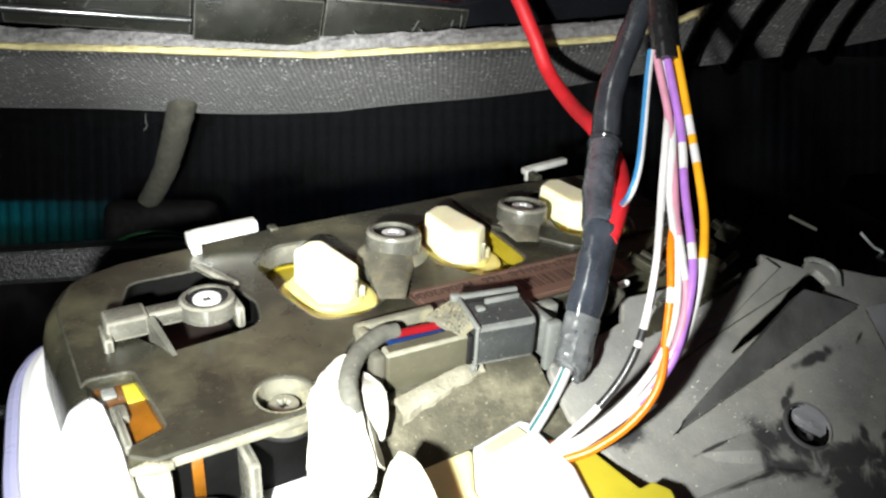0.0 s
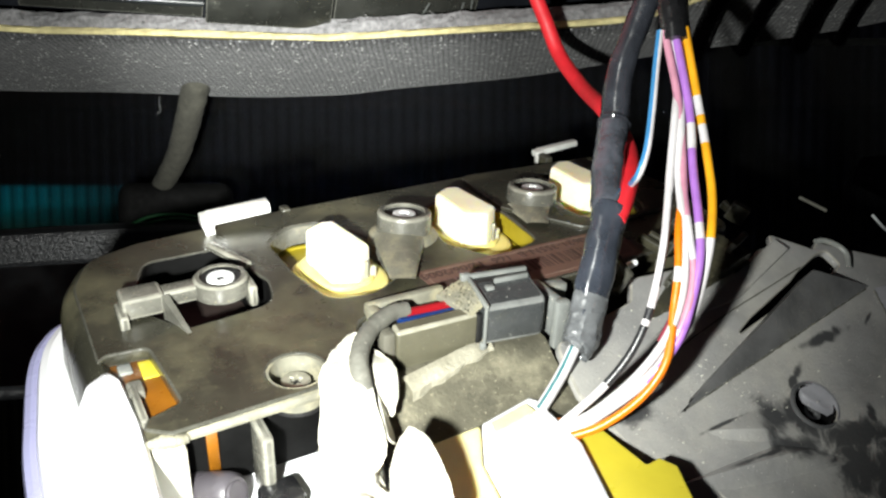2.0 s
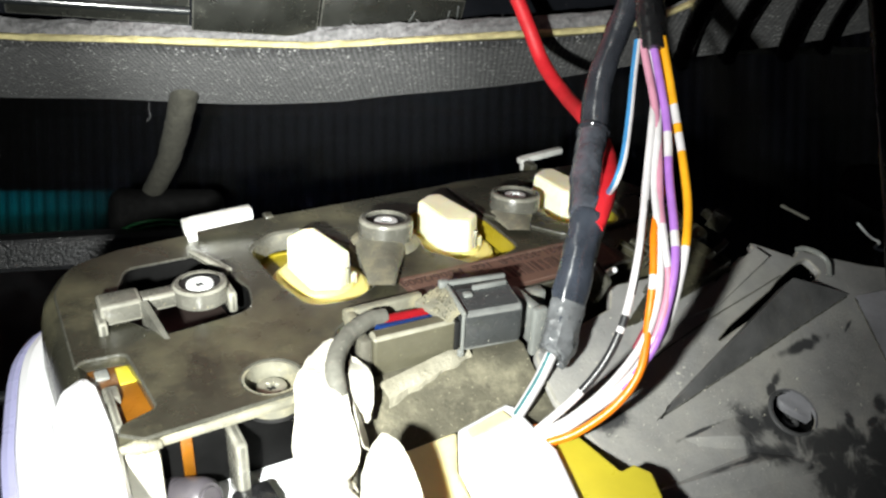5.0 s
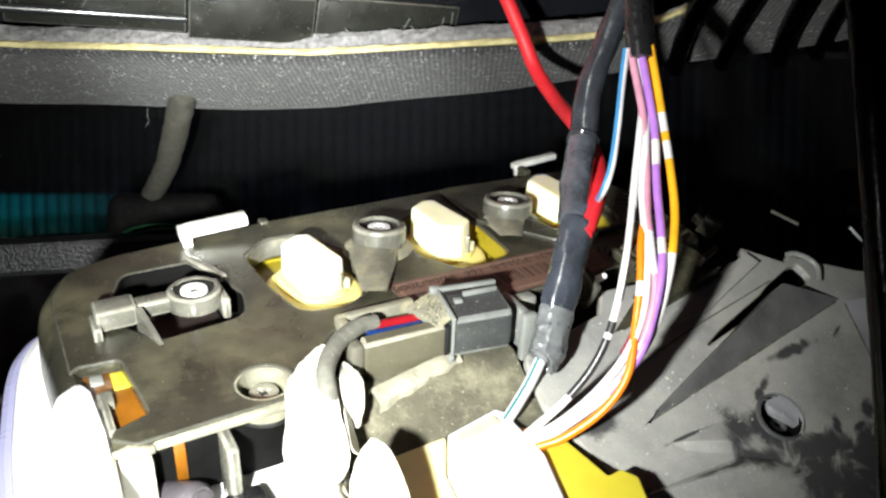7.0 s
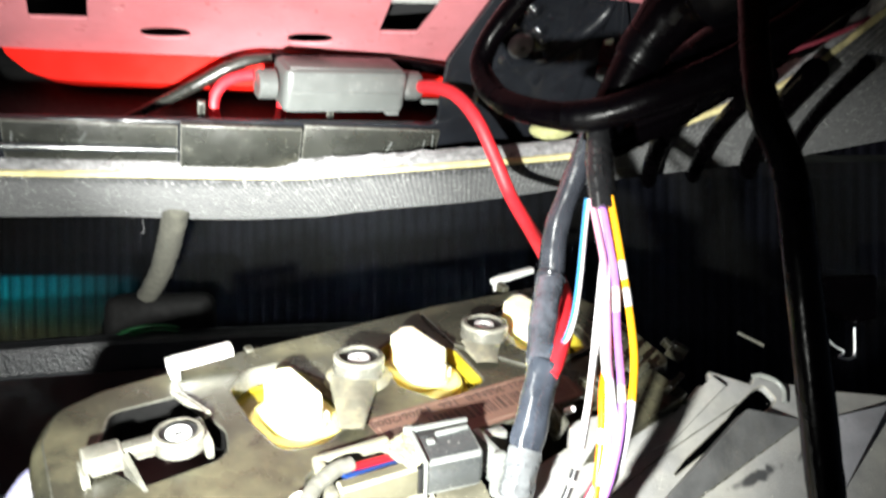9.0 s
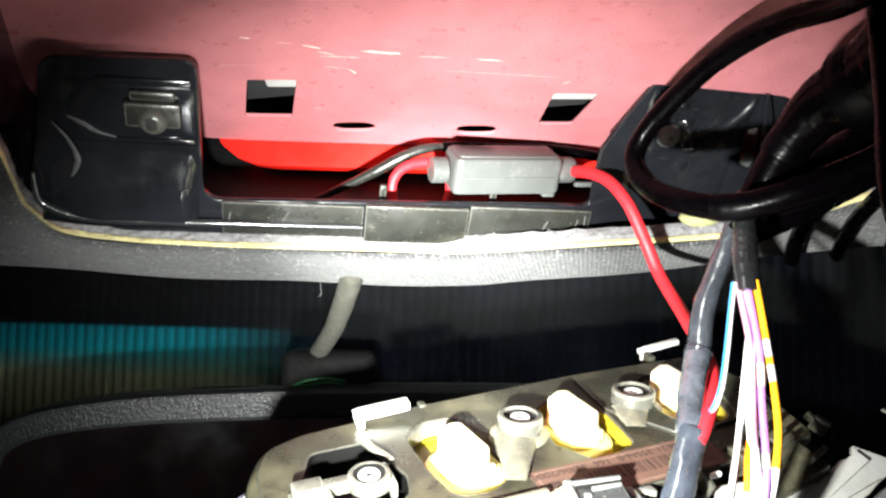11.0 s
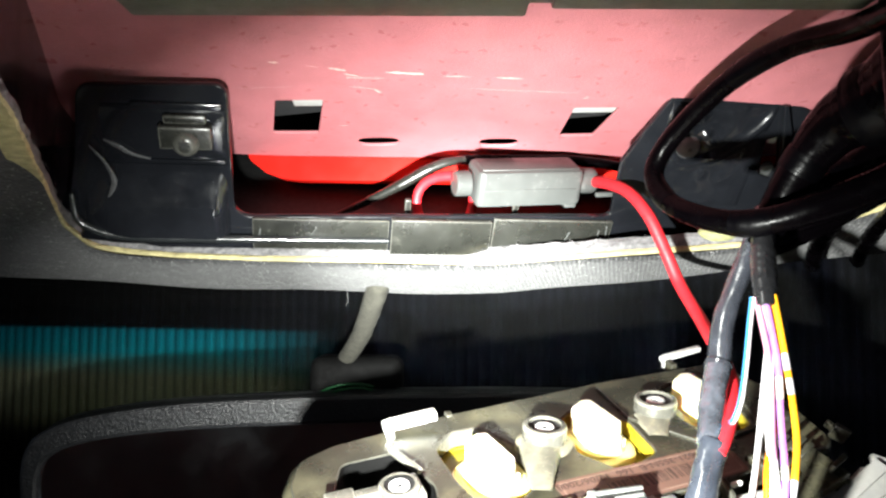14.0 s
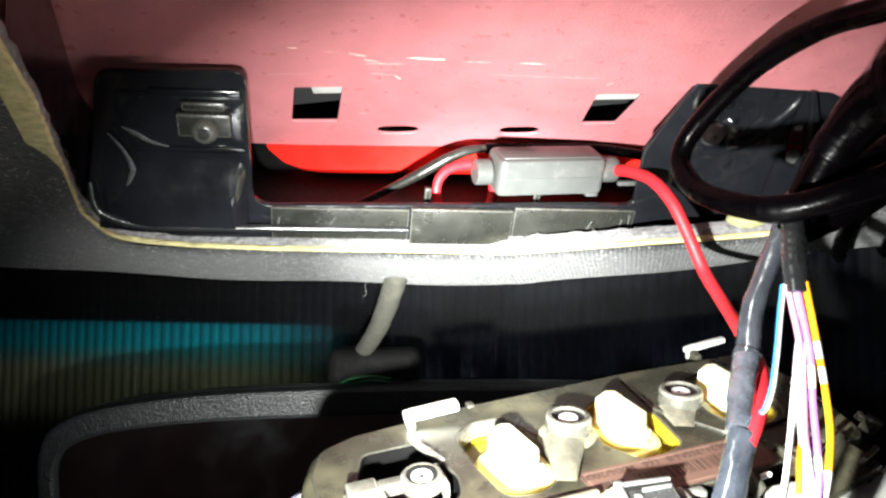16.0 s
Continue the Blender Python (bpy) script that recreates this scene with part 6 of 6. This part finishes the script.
def ridge(tip, low, high, h, drop=1.4, fade=0):
    """A rib that slopes up from the line tip-low to the line tip-high and falls off steeply past it."""
    bm = bmesh.new()
    t, l, g = (Vector((*p, 0)) for p in (tip, low, high))
    n = 10
    rows = []
    for i in range(n + 1):
        f = i / n
        a, c = t.lerp(l, f), t.lerp(g, f)
        d = (c - a).normalized() if f > 0 else Vector((0, -1, 0))
        hh = h * f * (1 - f ** 5 if fade else 1)
        rows.append([bm.verts.new(Vector((q.x, q.y, z)) * MM) for q, z in ((a, -0.1), (a.lerp(c, 0.94), hh * 0.97 - 0.02), (c, hh), (c + d * 0.25, hh - 0.12), (c + d * drop, -0.2))])
    for p, q in zip(rows, rows[1:]):
        for k in range(4):
            bm.faces.new((p[k], p[k + 1], q[k + 1], q[k]))
    bm.faces.new(rows[-1])
    bmesh.ops.recalc_face_normals(bm, faces=bm.faces[:])
    return bm


part("rib", ridge((23.4, -21.9), (104.8, -7.9), (84, -0.6), 5.0, 1.2), M_RIB_DARK, bezel, "darker face of the rib")
part("dust_line", tube([Vector((23.4 + 81.4 * f, -21.9 + 14.0 * f, 0.12)) * MM for f in (0.03, 0.3, 0.6, 0.97)], [0.00012, 0.00022, 0.00018], 80, 6, bumps=0.5), M_BOSS, bezel, "pale worn edge of the rib")
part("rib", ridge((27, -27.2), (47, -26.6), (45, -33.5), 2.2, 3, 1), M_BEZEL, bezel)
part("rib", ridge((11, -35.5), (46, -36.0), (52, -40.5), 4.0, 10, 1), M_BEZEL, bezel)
part("rib", ridge((97.5, -30), (105, -8.8), (130, -14), 6.0), M_WING, bezel)
part("dust_line", tube([Vector((97.6 + 7.2 * f, -30 + 21.0 * f, 0.12)) * MM for f in (0.03, 0.3, 0.6, 0.97)], [0.00012, 0.0002, 0.00018], 60, 6, bumps=0.5), M_BOSS, bezel, "pale worn edge of the rib")
part("rib", ridge((30, 2), (66, 24), (70, 10), 4.0), M_CONSOLE, bezel)
part("rib", wedge([(40, -1), (84, 13), (86, 9), (60, 0)], 0.2, 1.6), M_BEZEL, bezel)
part("hook", tube([Vector((x * MM, y * MM, z * MM)) for x, y, z in ((97.4, 9.2, 0.8), (100, 8.4, 1.4), (103, 5.6, 1.6), (103.8, 2.4, 1.4), (101.6, -1.2, 0.8))], 0.00075, 30, 10, flat=0.8), M_PALE_GREY, bezel, "bent grey hook")
part("edge_strip", tube([Vector((x * MM, y * MM, 0.004)) for x, y in ((100.5, 22.5), (106, 16))], 0.0005, 8, 8), M_BOSS, bezel)
part("crease", tube([Vector(p) * MM for p in ((23.8, -9.9, 0.05), (39, -6.2, 0.1), (55, -2.6, 0.15), (86.4, 3.3, 0.1))], [0.00015, 0.00022, 0.00018], 60, 6, bumps=0.4), M_BOSS, bezel, "pale worn crease")
rng = random.Random(9)
bm = bmesh.new()
for _ in range(420):
    x, y, s = rng.gauss(32, 30), rng.gauss(-17, 12), rng.choice((0.06, 0.08, 0.08, 0.1, 0.12, 0.16, 0.24))
    if abs(y + 20) < 26 and x > 8:
        box(bm, x, x + s * rng.uniform(1, 2), y, y + s, 0, s, 0, pose(0, 0, 0))
crumbs = part("dust_crumbs", bm, M_PALE, bezel, "pale dust crumbs", smooth=0)
crumbs["kind"] = "stuff"
# dust-caked ledge under the connector
bm = bmesh.new()
prof = [(-30, -8.8), (-37.2, -8.9), (-38.6, -9.6), (-41, -11.6), (-46, -14.6), (-52, -17.6), (-60, -21.5)]
rows = []
for i in range(25):
    x = 17.5 + 47 * i / 24
    rows.append([bm.verts.new(BEZEL.inverted() @ CONSOLE @ (Vector((x - (0 if j > 2 else 2.5 * (i == 0)), y - 0.02 * (x - 45), z + 0.5 * noise.noise((x * 0.25, y * 0.3, 2)) * (j > 2))) * MM)) for j, (y, z) in enumerate(prof)])
for p, q in zip(rows, rows[1:]):
    for j in range(len(prof) - 1):
        bm.faces.new((p[j], q[j], q[j + 1], p[j + 1]))
bmesh.ops.recalc_face_normals(bm, faces=bm.faces[:])
bmesh.ops.solidify(bm, geom=bm.faces[:], thickness=0.0015)
part("ledge", bm, M_LEDGE, bezel, "pale dust-caked ledge")
# added dusty strip, paler than the ledge to paint in the bright light there
bm = bmesh.new()
rows = []
for i in range(41):
    f = i / 40
    a, b = Vector((27.0 + 24.0 * f, -38.4 + 4.6 * f, -7.2 + 1.0 * f)), Vector((28.0 + 23.0 * f, -42.0 + 4.6 * f + 0.5 * noise.noise((f * 7, 5, 1)) + 0.15 * noise.noise((f * 31, 5, 1)), -8.6 + 1.2 * f))
    up = Vector((0, 0, 0.7 + 0.3 * noise.noise((f * 6, 2, 1))))
    rows.append([bm.verts.new(BEZEL.inverted() @ CONSOLE @ (p * MM)) for p in (a - up * 3, a + up, a.lerp(b, 0.5) + up * 1.3, b + up * 0.6, b - up * 4)])
for p, q in zip(rows, rows[1:]):
    for k in range(4):
        bm.faces.new((p[k], p[k + 1], q[k + 1], q[k]))
bmesh.ops.recalc_face_normals(bm, faces=bm.faces[:])
part("lit_shelf", bm, material("lit_dust", (0.20, 0.188, 0.14), 0.9, var=0.4, scale=150, bump=0.5, bump_scale=1000, dust=(0.38, 0.36, 0.28), dust_at=0.52, dust_scale=90), bezel, "pale dusty shelf under the plug, strong light put into its colour", smooth=50)
bm = bmesh.new()
box(bm, 26, 28, 10, 17, 0, 9, 0.8)
part("white_pin", lathe([(0, 2.4), (0.6, 2.2), (0.9, 1.6), (0.9, -1.6), (0.6, -2.2), (0, -2.4)], 14, pose(0.0335, 0.0158, 0.0034, 20, 0, 0)), M_WHITE, bezel, "small white plastic pin")
part("fin", bm, M_CONSOLE, bezel)
rng = random.Random(31)
for k in range(14):
    x, y = rng.uniform(44, 78), rng.uniform(8, 26)
    bm = bmesh.new()
    box(bm, -rng.uniform(1.5, 5), rng.uniform(1.5, 5), -0.8, 0.8, 0, rng.uniform(1.5, 7), 0.3, pose(x * MM, y * MM, 0, 0, 0, rng.choice((20, 35, 110, 125))))
    part("web", bm, M_CONSOLE, bezel)

# white wire connector on its yellow carrier
wconn = thing("white_connector", "white plastic wire connector on a yellow carrier", "connector", CONSOLE)
M_IVORY = material("ivory_plastic", (0.78, 0.68, 0.36), 0.4, var=0.1, scale=90, bump=0.1, bump_scale=400, glow=0.5)
part("housing", plate(rounded([(39.4, -51.6), (53.2, -48.6), (54.6, -50.2), (54.6, -66), (46, -92), (28, -92), (33.6, -62)], [0.8, 0.8, 0.8, 1.0, 1.5, 1.5, 2], 3), (), -22, -13.4, 0.8), M_WHITE, wconn)
part("end_block", plate(rounded([(25.4, -52.6), (39.0, -51.8), (33.2, -62), (27.6, -92), (12, -92), (21.5, -68)], [1.5, 0.8, 2, 1.5, 1.5, 3], 3), (), -22, -13.5, 0.6), M_IVORY, wconn, "ivory translucent end of the connector")
part("cover", plate(rounded([(40.5, -52.8), (51, -50.6), (51.6, -54.0), (39.4, -56.4)], 0.8, 3), (), -13.6, -12.8, 0.4), M_IVORY, wconn)
part("carrier", plate(rounded([(26, -55), (44, -52), (56, -55.5), (62.5, -58.6), (64.0, -75.4), (67.6, -75.0), (69.4, -78.6), (62, -95), (24, -95)], [2, 2, 2, 1, 0.5, 0.5, 1, 2, 2], 3), (), -20, -15.5, 0.5), M_YELLOW, wconn, "yellow plastic carrier")
part("entry_frame", box(bmesh.new(), 53, 56.4, -64, -56, -21, -14.5, 0.5, pose(0, 0, 0)), W_ORANGE, wconn, "orange wire entry seal")

# dark fitting beyond the console
fit = thing("dark_fitting", "black plastic fitting with a wire clip beyond the console", "fitting", axes((0.155, 0.300, 1.202), (0.97, 0.2, 0), (0, 0, 1)))
part("block", plate(rounded([(-12, 0), (-8, 9), (14, 10), (14, -6), (6, -8)], 2, 4), (), -4, 6, 1.0), M_CABLE, fit, m=pose(0, 0, 0, 90, 0, 0))
part("wire_clip", tube([(-0.005, 0, -0.012), (0.001, 0.001, -0.017), (0.004, 0, -0.019), (0.002, 0, -0.021), (0.008, 0, -0.021), (0.0085, 0, -0.010)], 0.0005, 40, 8), M_STEEL, fit)
